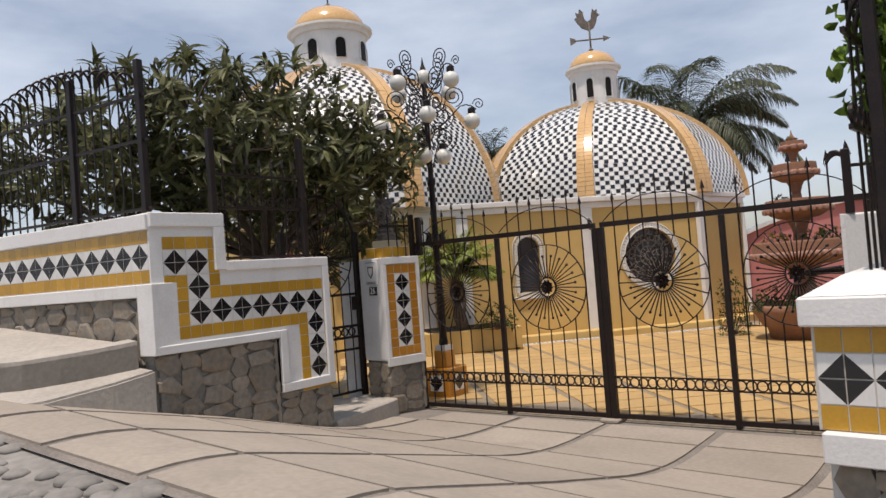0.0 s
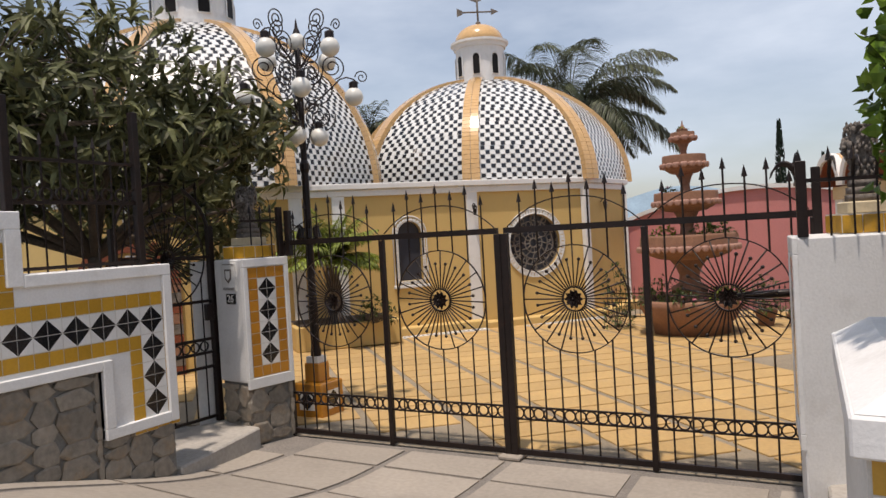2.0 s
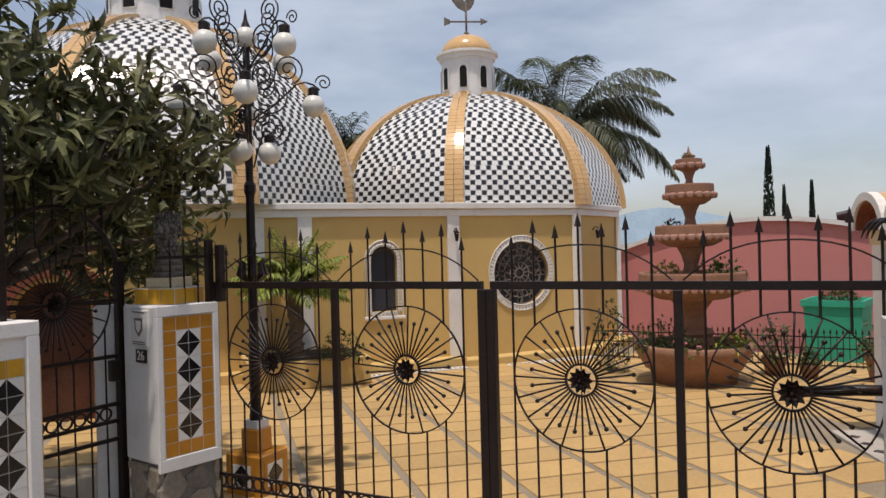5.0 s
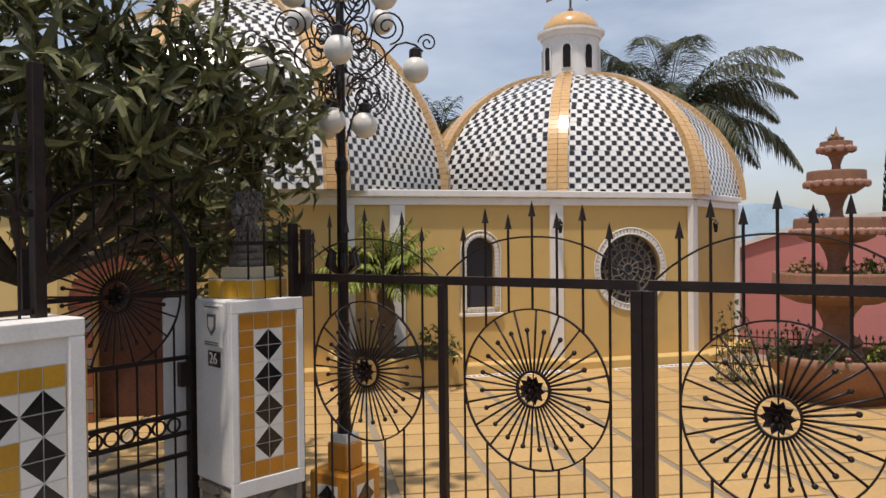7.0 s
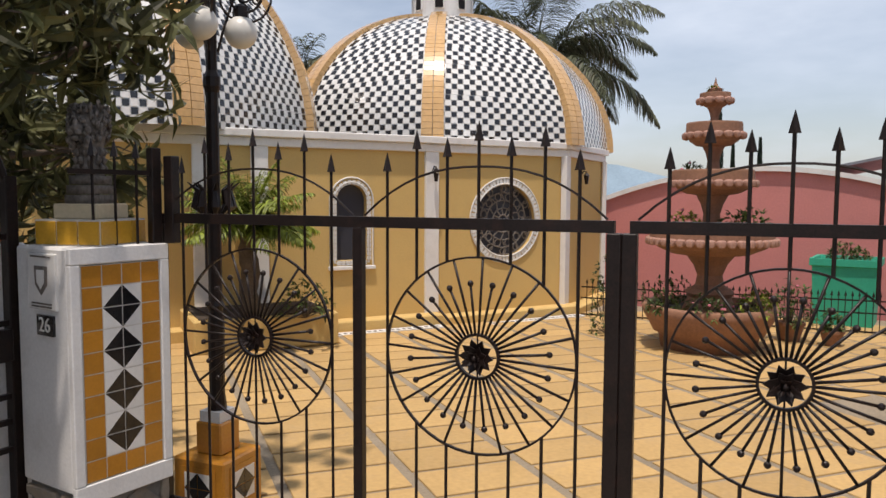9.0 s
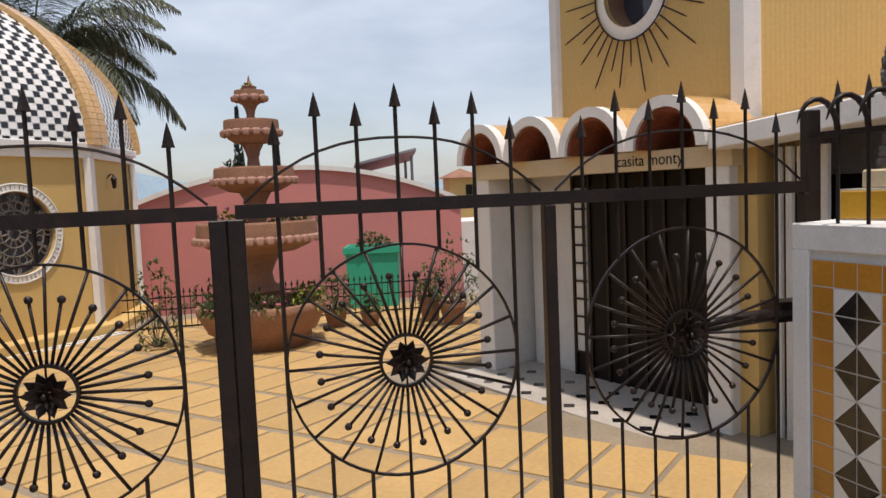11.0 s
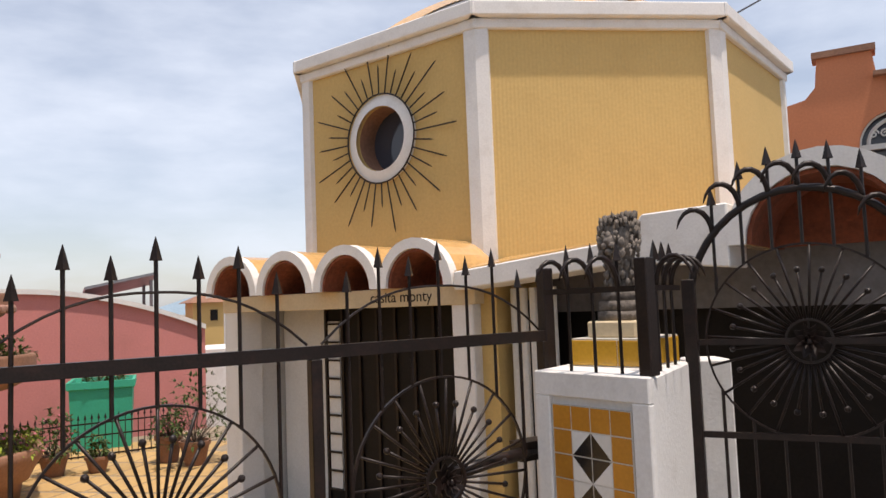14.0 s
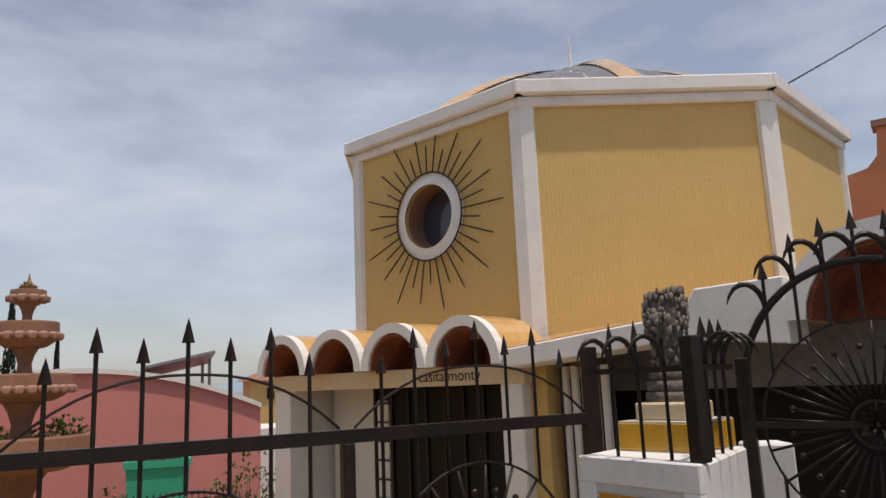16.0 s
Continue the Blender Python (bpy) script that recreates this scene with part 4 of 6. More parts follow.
WINX, ROSEX = 2.35, 1.54
for i in range(len(W)):
    a, b = W[i], W[(i + 1) % len(W)]
    L = span(a, b)
    holes = []
    if i == 1:
        holes = [arch_outline(WINX, 0.98, 2.22, 0.52)]
    if i == 2:
        holes = [ring_outline(ROSEX, 1.6, 0.66)]
    m = frame_of(a, b)
    part("wall", wall_mesh(L, -0.4, CT, 0.3, holes), YELLOW, church, "ochre rendered wall", m)
    bm = B()
    box(bm, -0.05, L + 0.05, -0.06, 0.25, CT - 0.02, CT + 0.12)
    box(bm, -0.08, L + 0.08, -0.12, 0.25, CT + 0.12, CT + 0.24)
    part("cornice", bevel(bm, 0.012), WHITE, church, "white moulded cornice", m)
    if i < 4:
        bm = B()
        box(bm, -0.1, L + 0.1, -0.34, 0.0, -0.4, 0.14 + zc(a[0], a[1]))
        part("plinth", bevel(bm, 0.02), YELLOW, church, "ochre plinth bench", m)
for i, f_ in ((1, 0.0), (1, 0.76), (2, 0.0), (3, 0.0), (4, 0.0), (0, 0.9)):
    a, b = W[i], W[(i + 1) % len(W)]
    if i == 1 and f_:
        f_ = 0.86
    m = frame_of(a, b)
    bm = B()
    box(bm, f_ - 0.13, f_ + 0.13, -0.05, 0.06, -0.25, CT - 0.01)
    part("pilaster", bevel(bm, 0.01), WHITE, church, "white pilaster", m)


def mosaic_ring(parent, m, outline, w):
    """Short white and dark pieces set round an opening."""
    n = len(outline)
    for k in range(n):
        x0, z0 = outline[k]
        x1, z1 = outline[(k + 1) % n]
        ln = math.hypot(x1 - x0, z1 - z0)
        cnt = max(1, round(ln / 0.07))
        dx, dz = (x1 - x0) / ln, (z1 - z0) / ln
        for j in range(cnt):
            f0, f1 = ln * j / cnt + 0.006, ln * (j + 1) / cnt - 0.006
            bm = B()
            q = [(x0 + dx * f0, z0 + dz * f0), (x0 + dx * f1, z0 + dz * f1), (x0 + dx * f1 + dz * w, z0 + dz * f1 - dx * w), (x0 + dx * f0 + dz * w, z0 + dz * f0 - dx * w)]
            prism(bm, q, 0.0, 0.02, M90)
            part("piece", bm, WTILE, parent, m=m)


# mosaic border strip along the plinth
for i in (1, 2):
    m = frame_of(W[i], W[i + 1], zc(0, (W[i][1] + W[i + 1][1]) / 2))
    L = span(W[i], W[i + 1])
    strip = part("mosaic_border", box(B(), 0, L, -0.62, -0.40, -0.05, 0.012), GREYW, church, "pale border strip with dark mosaic teeth", m @ Matrix.Rotation(-0.0, 4, "X"))
    me = mesh_of(box(B(), -0.025, 0.025, -0.06, 0.0, 0.0, 0.006), SCULPT)
    for k in range(int(L / 0.1)):
        part("piece", me, None, strip, m=Matrix.Translation((0.05 + 0.1 * k, -0.5, 0.012)))

# arched window
m = frame_of(W[1], W[2])
win = part("window", box(B(), WINX - 0.27, WINX + 0.27, 0.12, 0.15, 0.95, 2.25), glass, church, "narrow arched dark window", m)
for ow in (0.035, 0.11):
    out = arch_outline(WINX, 0.98 - ow, 2.22 + ow, 0.52 + 2 * ow)
    bm = B()
    tube(bm, [(x, -0.012, z) for x, z in out], 0.016, 6, True)
    part("window_frame", bm, GREYW, win, "pale double moulding")
bm = B()
box(bm, WINX - 0.4, WINX + 0.4, -0.06, 0.03, 0.83, 0.89)
part("window_sill", bevel(bm, 0.008), WHITE, win)
mosaic_ring(win, Matrix.Identity(4), arch_outline(WINX, 0.98, 2.22, 0.52), 0.075)
# rose window
m = frame_of(W[2], W[3])
bm = B()
lathe(bm, [(0.001, 0), (0.66, 0), (0.66, 0.02), (0.001, 0.02)], 36, Matrix.Translation((ROSEX, 0.16, 1.6)) @ M90)
rose = part("rose_window", bm, glass, church, "round window with dark iron tracery", m)
bm = B()
for rr in (0.1, 0.22, 0.36, 0.5, 0.635):
    tube(bm, [(ROSEX + rr * math.cos(a), 0.08, 1.6 + rr * math.sin(a)) for a in [2 * math.pi * k / 36 for k in range(36)]], 0.013, 5, True)
for k in range(12):
    a0 = 2 * math.pi * k / 12
    tube(bm, [(ROSEX + rr * math.cos(a0 + dq), 0.08, 1.6 + rr * math.sin(a0 + dq)) for rr, dq in ((0.08, 0), (0.2, 0.12), (0.34, -0.1), (0.5, 0.1), (0.64, 0))], 0.013, 5)
    c = (ROSEX + 0.43 * math.cos(a0 + 0.26), 1.6 + 0.43 * math.sin(a0 + 0.26))
    tube(bm, [(c[0] + 0.065 * math.cos(a), 0.08, c[1] + 0.065 * math.sin(a)) for a in [2 * math.pi * q / 12 for q in range(12)]], 0.011, 5, True)
    c = (ROSEX + 0.57 * math.cos(a0), 1.6 + 0.57 * math.sin(a0))
    tube(bm, [(c[0] + 0.06 * math.cos(a), 0.08, c[1] + 0.06 * math.sin(a)) for a in [2 * math.pi * q / 12 for q in range(12)]], 0.011, 5, True)
part("tracery", bm, SCULPT, rose, "dark iron tracery")
mosaic_ring(rose, Matrix.Identity(4), ring_outline(ROSEX, 1.6, 0.66, 30), 0.09)
for rr in (0.66, 0.765):
    bm = B()
    tube(bm, [(ROSEX + rr * math.cos(a), -0.014, 1.6 + rr * math.sin(a)) for a in [2 * math.pi * k / 40 for k in range(40)]], 0.016, 6, True)
    part("ring_moulding", bm, GREYW, rose)


def sconce(m, label):
    s = thing("wall_lantern", label, "lamp", m, "wall lanterns of the church")
    bm = B()
    tube(bm, [(0, 0, 0.05), (0, -0.06, 0.12), (0, -0.12, 0.1)], 0.012, 6)
    part("bracket", bm, IRON, s)
    bm = B()
    lathe(bm, [(0.03, -0.14), (0.055, 0.02), (0.062, 0.03), (0.015, 0.09), (0.004, 0.12)], 6, Matrix.Translation((0, -0.12, 0)))
    part("cage", bm, IRON, s)
    bm = B()
    lathe(bm, [(0.024, -0.12), (0.05, 0.015)], 6, Matrix.Translation((0, -0.124, 0)))
    part("glass", bm, GLOBE, s)


sconce(frame_of(W[2], W[3]) @ Matrix.Translation((0, -0.05, 2.42)), "black iron wall lantern on the white pilaster")
sconce(frame_of(W[3], W[4]) @ Matrix.Translation((0.9, 0.0, 2.42)), "black iron wall lantern on the ochre wall")


def dome(centre, R, z0, H, rtop, ang0, label, tile=0.158, ribw=0.2):
    cx, cy = centre
    d = part("dome", B(), RIBTILE, church, label, Matrix.Translation((cx, cy, z0)))
    ph1 = math.acos(rtop / R)
    arc = 0.5 * math.pi * math.sqrt((R * R + H * H) / 2) * (ph1 / (math.pi / 2))
    rows = round(arc / tile)

    def pt(k, f, u, off=0.0):
        """On panel k at height f (0 to 1), u from -1 to 1 across it."""
        ph = ph1 * f
        a, b = radians(ang0 + 45 * k), radians(ang0 + 45 * (k + 1))
        r = R * math.cos(ph)
        p = Vector((math.cos(a), math.sin(a), 0)).lerp(Vector((math.cos(b), math.sin(b), 0)), (u + 1) / 2) * r
        n = Vector((math.cos((a + b) / 2) * math.cos(ph), math.sin((a + b) / 2) * math.cos(ph), math.sin(ph)))
        return p + Vector((0, 0, H * math.sin(ph))) + n * off

    bmb = B()
    for k in range(8):
        prev = None
        for i in range(rows + 1):
            row = [bmb.verts.new(pt(k, i / rows, -1)), bmb.verts.new(pt(k, i / rows, 1))]
            if prev:
                bmb.faces.new((prev[0], prev[1], row[1], row[0]))
            prev = row
    bmesh.ops.remove_doubles(bmb, verts=list(bmb.verts), dist=1e-4)
    part("shell", bmb, DWHITE, d)
    tiles = {0: B(), 1: B()}
    for k in range(8):
        for i in range(rows):
            f0, f1 = (i + 0.04) / rows, (i + 0.96) / rows
            w = 2 * R * math.cos(ph1 * (i + 0.5) / rows) * math.sin(radians(22.5))
            n = max(1, round((w - ribw) / (tile * 0.97)))
            ins = 1 - ribw / w
            for j in range(n):
                odd = (i + j + (n // 2)) % 2
                g_ = 0.10 if odd else 0.02
                f0, f1 = (i + g_) / rows, (i + 1 - g_) / rows
                u0, u1 = ins * (-1 + 2 * (j + g_) / n), ins * (-1 + 2 * (j + 1 - g_) / n)
                bm = tiles[odd]
                top = [bm.verts.new(pt(k, f, u, 0.014)) for f, u in ((f0, u0), (f0, u1), (f1, u1), (f1, u0))]
                low = [bm.verts.new(pt(k, f, u, -0.004)) for f, u in ((f0, u0), (f0, u1), (f1, u1), (f1, u0))]
                bm.faces.new(top)
                for q in range(4):
                    bm.faces.new((low[q], low[(q + 1) % 4], top[(q + 1) % 4], top[q]))
    tagged(part("dome_tiles", tiles[0], DWHITE, d, "white glazed dome tiles"), kind="stuff")
    tagged(part("dome_tiles", tiles[1], DBLACK, d, "black glazed dome tiles"), kind="stuff")
    for k in range(8):
        a = radians(ang0 + 45 * k)
        t_ = Vector((-math.sin(a), math.cos(a), 0))
        bm = B()
        for i in range(rows):
            for s in (-1, 1):
                q = []
                for f, off in (((i + 0.03) / rows, 0), ((i + 0.97) / rows, 0)):
                    ph = ph1 * f
                    n = Vector((math.cos(a) * math.cos(ph), math.sin(a) * math.cos(ph), math.sin(ph)))
                    p = Vector((R * math.cos(ph) * math.cos(a), R * math.cos(ph) * math.sin(a), H * math.sin(ph)))
                    q.append((p, n))
                hw = ribw * (1.0 - 0.25 * i / rows)
                vs = []
                for (p, n), e in ((q[0], 0.03), (q[0], 1), (q[1], 1), (q[1], 0.03)):
                    vs.append((p + n * (0.072 - 0.008 * e * e) + t_ * s * hw * e, n))
                tp = [bm.verts.new(v) for v, n in vs]
                lw_ = [bm.verts.new(v - n * 0.14) for v, n in vs]
                fs = [bm.faces.new(tp)]
                for e in range(4):
                    fs.append(bm.faces.new((lw_[e], lw_[(e + 1) % 4], tp[(e + 1) % 4], tp[e])))
        bmesh.ops.recalc_face_normals(bm, faces=list(bm.faces))
        part("rib", bm, RIBTILE, d, "golden glazed tile rib")
    return d


def lantern(centre, z0, r, h, caph, label):
    ln = part("lantern", B(), WHITE, church, label, Matrix.Translation((centre[0], centre[1], z0)))
    bm = B()
    n = 8
    lathe(bm, [(r * 1.1, -0.25), (r * 1.1, 0.0), (r, 0.0), (r, h), (0.01, h)], 32)
    part("drum", bm, WHITE, ln, "white drum")
    bm = B()
    lathe(bm, [(r, h - 0.06), (r * 1.08, h - 0.05), (r * 1.1, h + 0.03), (r * 1.2, h + 0.06), (r * 1.2, h + 0.12), (r, h + 0.14)], 32)
    part("moulding", bm, WHITE, ln)
    bm = B()
    lathe(bm, [(r * 1.02 * math.cos(q), h + 0.13 + caph * math.sin(q)) for q in [math.pi / 2 * k / 8 for k in range(8)]] + [(0.03, h + 0.13 + caph)], 32)
    part("cap", bm, RIBTILE, ln, "golden tiled cap", smooth=True)
    for k in range(n):
        a = 2 * math.pi * (k + 0.35) / n
        mm = Matrix.Rotation(a + math.pi / 2, 4, "Z") @ Matrix.Translation((0, -r * 0.985, 0))
        bm = B()
        prism(bm, arch_outline(0, h * 0.2, h * 0.72, r * 0.26), -0.02, 0.03, mm @ M90)
        wn_ = part("window", bm, DARKWOOD_SHADE, ln, "small dark arched opening")
        bm = B()
        tube(bm, [(mm @ M90 @ Vector((x, z, 0.02))) for x, z in arch_outline(0, h * 0.18, h * 0.75, r * 0.32)], 0.02, 5, True)
        part("frame", bm, WHITE, wn_)
    return ln


D2, D1 = (-5.89, 12.61), (-10.5, 6.9)
dome(D2, 3.74, 3.0, 2.93, 0.70, -70.5, "octagonal dome of checkered black and white tiles", 0.122)
lantern(D2, 5.87, 0.65, 0.99, 0.50, "white lantern with golden tiled cap and weathercock")
dome(D1, 4.12, 3.0, 4.0, 0.95, -23, "large octagonal dome of checkered tiles", 0.114)
lantern(D1, 6.95, 0.92, 0.95, 0.66, "white lantern with golden tiled cap")

# weathercock
vane = part("weathercock", B(), SCULPT, church, "grey sheet-metal weathercock on a rod with an arrow", Matrix.Translation((D2[0], D2[1], 7.42)) @ Matrix.Rotation(radians(32), 4, "Z") @ Matrix.Scale(1.22, 4))
bm = B()
tube(bm, [(0, 0, 0), (0, 0, 0.75)], 0.022, 6)
sphere(bm, (0, 0, 0.08), 0.06, 1, 8)
tube(bm, [(-0.36, 0, 0.34), (0.36, 0, 0.34)], 0.018, 6)
prism(bm, [(0.3, 0.27), (0.46, 0.34), (0.3, 0.41)], -0.012, 0.012, M90)
prism(bm, [(-0.46, 0.25), (-0.34, 0.3), (-0.34, 0.38), (-0.46, 0.43)], -0.012, 0.012, M90)
part("arrow", bm, SCULPT, vane)
bm = B()
prism(bm, [(-0.02, 0.55), (0.1, 0.6), (0.17, 0.72), (0.2, 0.86), (0.26, 0.9), (0.21, 0.94), (0.2, 1.04), (0.14, 1.0), (0.1, 1.06), (0.07, 0.95), (0.05, 0.82), (-0.03, 0.76), (-0.1, 0.84), (-0.12, 1.0), (-0.2, 1.08), (-0.22, 0.97), (-0.29, 1.0), (-0.27, 0.88), (-0.33, 0.86), (-0.26, 0.74), (-0.17, 0.62)], -0.015, 0.015, M90)
tube(bm, [(-0.02, 0, 0.6), (-0.05, 0, 0.72)], 0.02, 5)
part("rooster", bm, SCULPT, vane)
bm = B()
tube(bm, [(0, 0, 0), (0, 0, 0.55)], 0.02, 6)
tube(bm, [(-0.15, 0, 0.38), (0.15, 0, 0.38)], 0.018, 6)
sphere(bm, (0, 0, 0.04), 0.09, 1, 8)
part("cross", bm, SCULPT, church, "small iron cross", Matrix.Translation((D1[0], D1[1], 8.68)))

# brick-arched garden portal behind the tree
m = frame_of((-7.7, 1.3), (-6.4, 2.7), -0.08)
por = thing("garden_portal", "shaded red-brown brick arch with a dark doorway", "portal", m)
wp = 1.77
part("wall", wall_mesh(wp, 0, 2.2, 0.35, [arch_outline(0.88, 0.02, 1.95, 0.95)]), YELLOW, por)
# brick and door colours are darkened to carry the portal's shade
for k in range(17):
    a = math.pi * k / 16
    bm = B()
    box(bm, -0.05, 0.05, -0.05, 0.3, -0.13, 0.13)
    part("brick", bm, BRICK, por, m=Matrix.Translation((0.88 + 0.62 * math.cos(a), 0, 1.5 + 0.62 * math.sin(a))) @ Matrix.Rotation(-(a - math.pi / 2), 4, "Y"))
for s in (0.27, 1.49):
    for k in range(9):
        bm = B()
        box(bm, -0.13, 0.13, -0.05, 0.3, 0, 0.155)
        part("brick", bm, (BRICK, SCULPT, TERRA)[k % 3], por, m=Matrix.Translation((s, 0, 0.02 + 0.165 * k)))
part("door", box(B(), 0.42, 1.34, 0.22, 0.27, 0.0, 1.92), REDWOOD, por, "red-brown timber door in shade")

# ---- lamp post ----
LX, LY = -2.73, 0.86
lamp = thing("street_lamp", "black iron lamp post with scrolls and white globes", "lamp", Matrix.Translation((LX, LY, 0)))
bm = B()
box(bm, -0.2, 0.2, -0.2, 0.2, -0.06, 0.36)
ped = part("pedestal", bevel(bm, 0.012), OTILE, lamp, "orange tiled pedestal with diamonds")
bm = B()
box(bm, -0.1, 0.1, -0.1, 0.1, 0.36, 0.57)
part("upper_block", bevel(bm, 0.01), OTILE, lamp)
bm = B()
box(bm, -0.08, 0.08, -0.08, 0.08, 0.57, 0.64)
part("cap_block", bm, WHITE, lamp)
for q in range(4):
    h = part("tile_face", box(B(), -0.14, 0.14, -0.003, 0.0, 0.03, 0.31), OTILE, ped, m=Matrix.Rotation(q * math.pi / 2, 4, "Z") @ Matrix.Translation((0, -0.203, 0)))
    for sx_, sz_, an in ((1, 1, math.pi / 2), (1, -1, math.pi), (-1, -1, -math.pi / 2), (-1, 1, 0)):
        part("tile", TS, None, h, m=Matrix.Translation((sx_ * T / 2, -0.001, 0.17 + sz_ * T / 2)) @ Matrix.Rotation(an, 4, "Y"))
bm = B()
lathe(bm, [(0.06, 0.63), (0.06, 0.68), (0.05, 0.76), (0.055, 1.2), (0.045, 1.3), (0.06, 1.33), (0.045, 1.36), (0.04, 2.7), (0.055, 2.74), (0.055, 2.8), (0.036, 2.84), (0.033, 4.2), (0.05, 4.24), (0.02, 4.32), (0.004, 4.42)], 12)
part("post", bm, IRON, lamp)


def spiral(bm, c, r, turns, a0, ux, r_=0.008, sgn=1):
    """A flat scroll in the upright plane along ux."""
    u = Vector(ux)
    pts = []
    for k in range(int(18 * turns) + 1):
        f = k / (18 * turns)
        a = a0 + sgn * 2 * math.pi * turns * f
        q = r * (1 - 0.88 * f)
        pts.append(Vector(c) + u * q * math.cos(a) + Vector((0, 0, q * math.sin(a))))
    tube(bm, pts, r_, 5)
    return pts[0]


def lamp_arm(z, reach, ang, size, big):
    u = Vector((math.cos(ang), math.sin(ang), 0))
    bm = B()
    tip = u * reach + Vector((0, 0, z + 0.2))
    pts = [u * 0.04 + Vector((0, 0, z - 0.12)), u * reach * 0.4 + Vector((0, 0, z + 0.02)), u * reach * 0.75 + Vector((0, 0, z + 0.22)), tip + Vector((0, 0, 0.02)), tip + u * 0.06 + Vector((0, 0, -0.03))]
    tube(bm, [pts[0], (pts[0] + pts[1]) / 2, pts[1], (pts[1] + pts[2]) / 2, pts[2], (pts[2] + pts[3]) / 2 + Vector((0, 0, 0.02)), pts[3], pts[4]], 0.009, 5)
    spiral(bm, u * reach * 0.62 + Vector((0, 0, z + 0.36)), 0.11 * size, 2.2, -1.4, u)
    spiral(bm, u * (reach + 0.1) + Vector((0, 0, z + 0.24)), 0.06 * size, 1.6, 3.1, u, 0.007, -1)
    if big:
        spiral(bm, u * 0.2 + Vector((0, 0, z + 0.12)), 0.15 * size, 2.4, 3.14, u)
        spiral(bm, u * 0.2 + Vector((0, 0, z - 0.2)), 0.14 * size, 2.4, 0.2, u, 0.008, -1)
    arm = part("arm", bm, IRON, lamp)
    bm = B()
    lathe(bm, [(0.02, 0.1), (0.05, 0.08), (0.052, 0.0), (0.04, -0.01)], 10, Matrix.Translation(u * reach + Vector((0, 0, z + 0.1))))
    part("collar", bm, IRON, arm)
    bm = B()
    sphere(bm, u * reach + Vector((0, 0, z + 0.02)), 0.106, 1.0, 18)
    part("globe", bm, GLOBE, arm, "frosted white glass globe", smooth=True)


for k in range(4):
    lamp_arm(4.0, 0.48, radians(45 + 90 * k - 50), 1.15, True)
    lamp_arm(3.52, 0.60, radians(90 * k - 50), 1.3, True)
for k in range(3):
    lamp_arm(3.08, 0.19, radians(120 * k - 70), 0.8, False)
bm = B()
sphere(bm, (0, 0, 4.16), 0.1, 1.0, 18)
part("globe", bm, GLOBE, lamp, "frosted white glass globe", smooth=True)
for k in range(8):
    a = 2 * math.pi * k / 8
    bm = B()
    u = Vector((math.cos(a), math.sin(a), 0))
    tube(bm, [u * 0.04 + Vector((0, 0, 1.9)), u * 0.12 + Vector((0, 0, 1.98)), u * 0.1 + Vector((0, 0, 2.08)), u * 0.16 + Vector((0, 0, 2.13))], [0.006, 0.03, 0.02, 0.003], 5)
    part("iron_leaf", bm, IRON, lamp)

# planter and cycad by the church wall
m = frame_of((-6.2, 4.7), (-4.9, 6.2), zc(0, 5))
pl = thing("planter", "low ochre rendered planting bed against the church", "planter", m)
bm = B()
box(bm, 0, 2.0, 0, 1.3, 0, 0.46)
part("bed", bevel(bm, 0.02), YELLOW, pl)
bm = B()
box(bm, 0.08, 1.92, 0.08, 1.22, 0.44, 0.475)
part("soil", bm, SOIL, pl)
palm("cycad", (-5.9, 5.5, 0.35), 1.2, 44, 1.05, "yellow-green feathery cycad in the planting bed", CYCADLEAF, 4, 0.8, 0.12, 0.03, 0.017, 1.1)
clump("shrub", (-5.15, 5.75, 0.36), (0.4, 0.35, 0.5), "small leafy shrub with pale flowers in the bed", "shrub", SHRUBLEAF, 5, 90)
palm("palm", (-5.15, 17.7, -1.5), 7.1, 26, 4.2, "tall feathery palm rising behind the dome", PALMLEAF, 14, 1.45, 0.2, 0.034, 0.021, 0.95)
palm("palm", (-10.1, 13.3, -0.5), 5.5, 30, 1.5, "small palm crown showing between the domes", PALMLEAF, 9, 0.8, 0.16, 0.06, 0.03)

# ---- fountain ----
FX, FY = 0.04, 8.35
FZ = zc(FX, FY)
fo = thing("fountain", "four-tiered terracotta fountain with scalloped bowls and plants", "fountain", Matrix.Translation((FX, FY, 0)))


def scallop(n, amt):
    return lambda a, i: 1 + amt * abs(math.sin(n * a / 2))


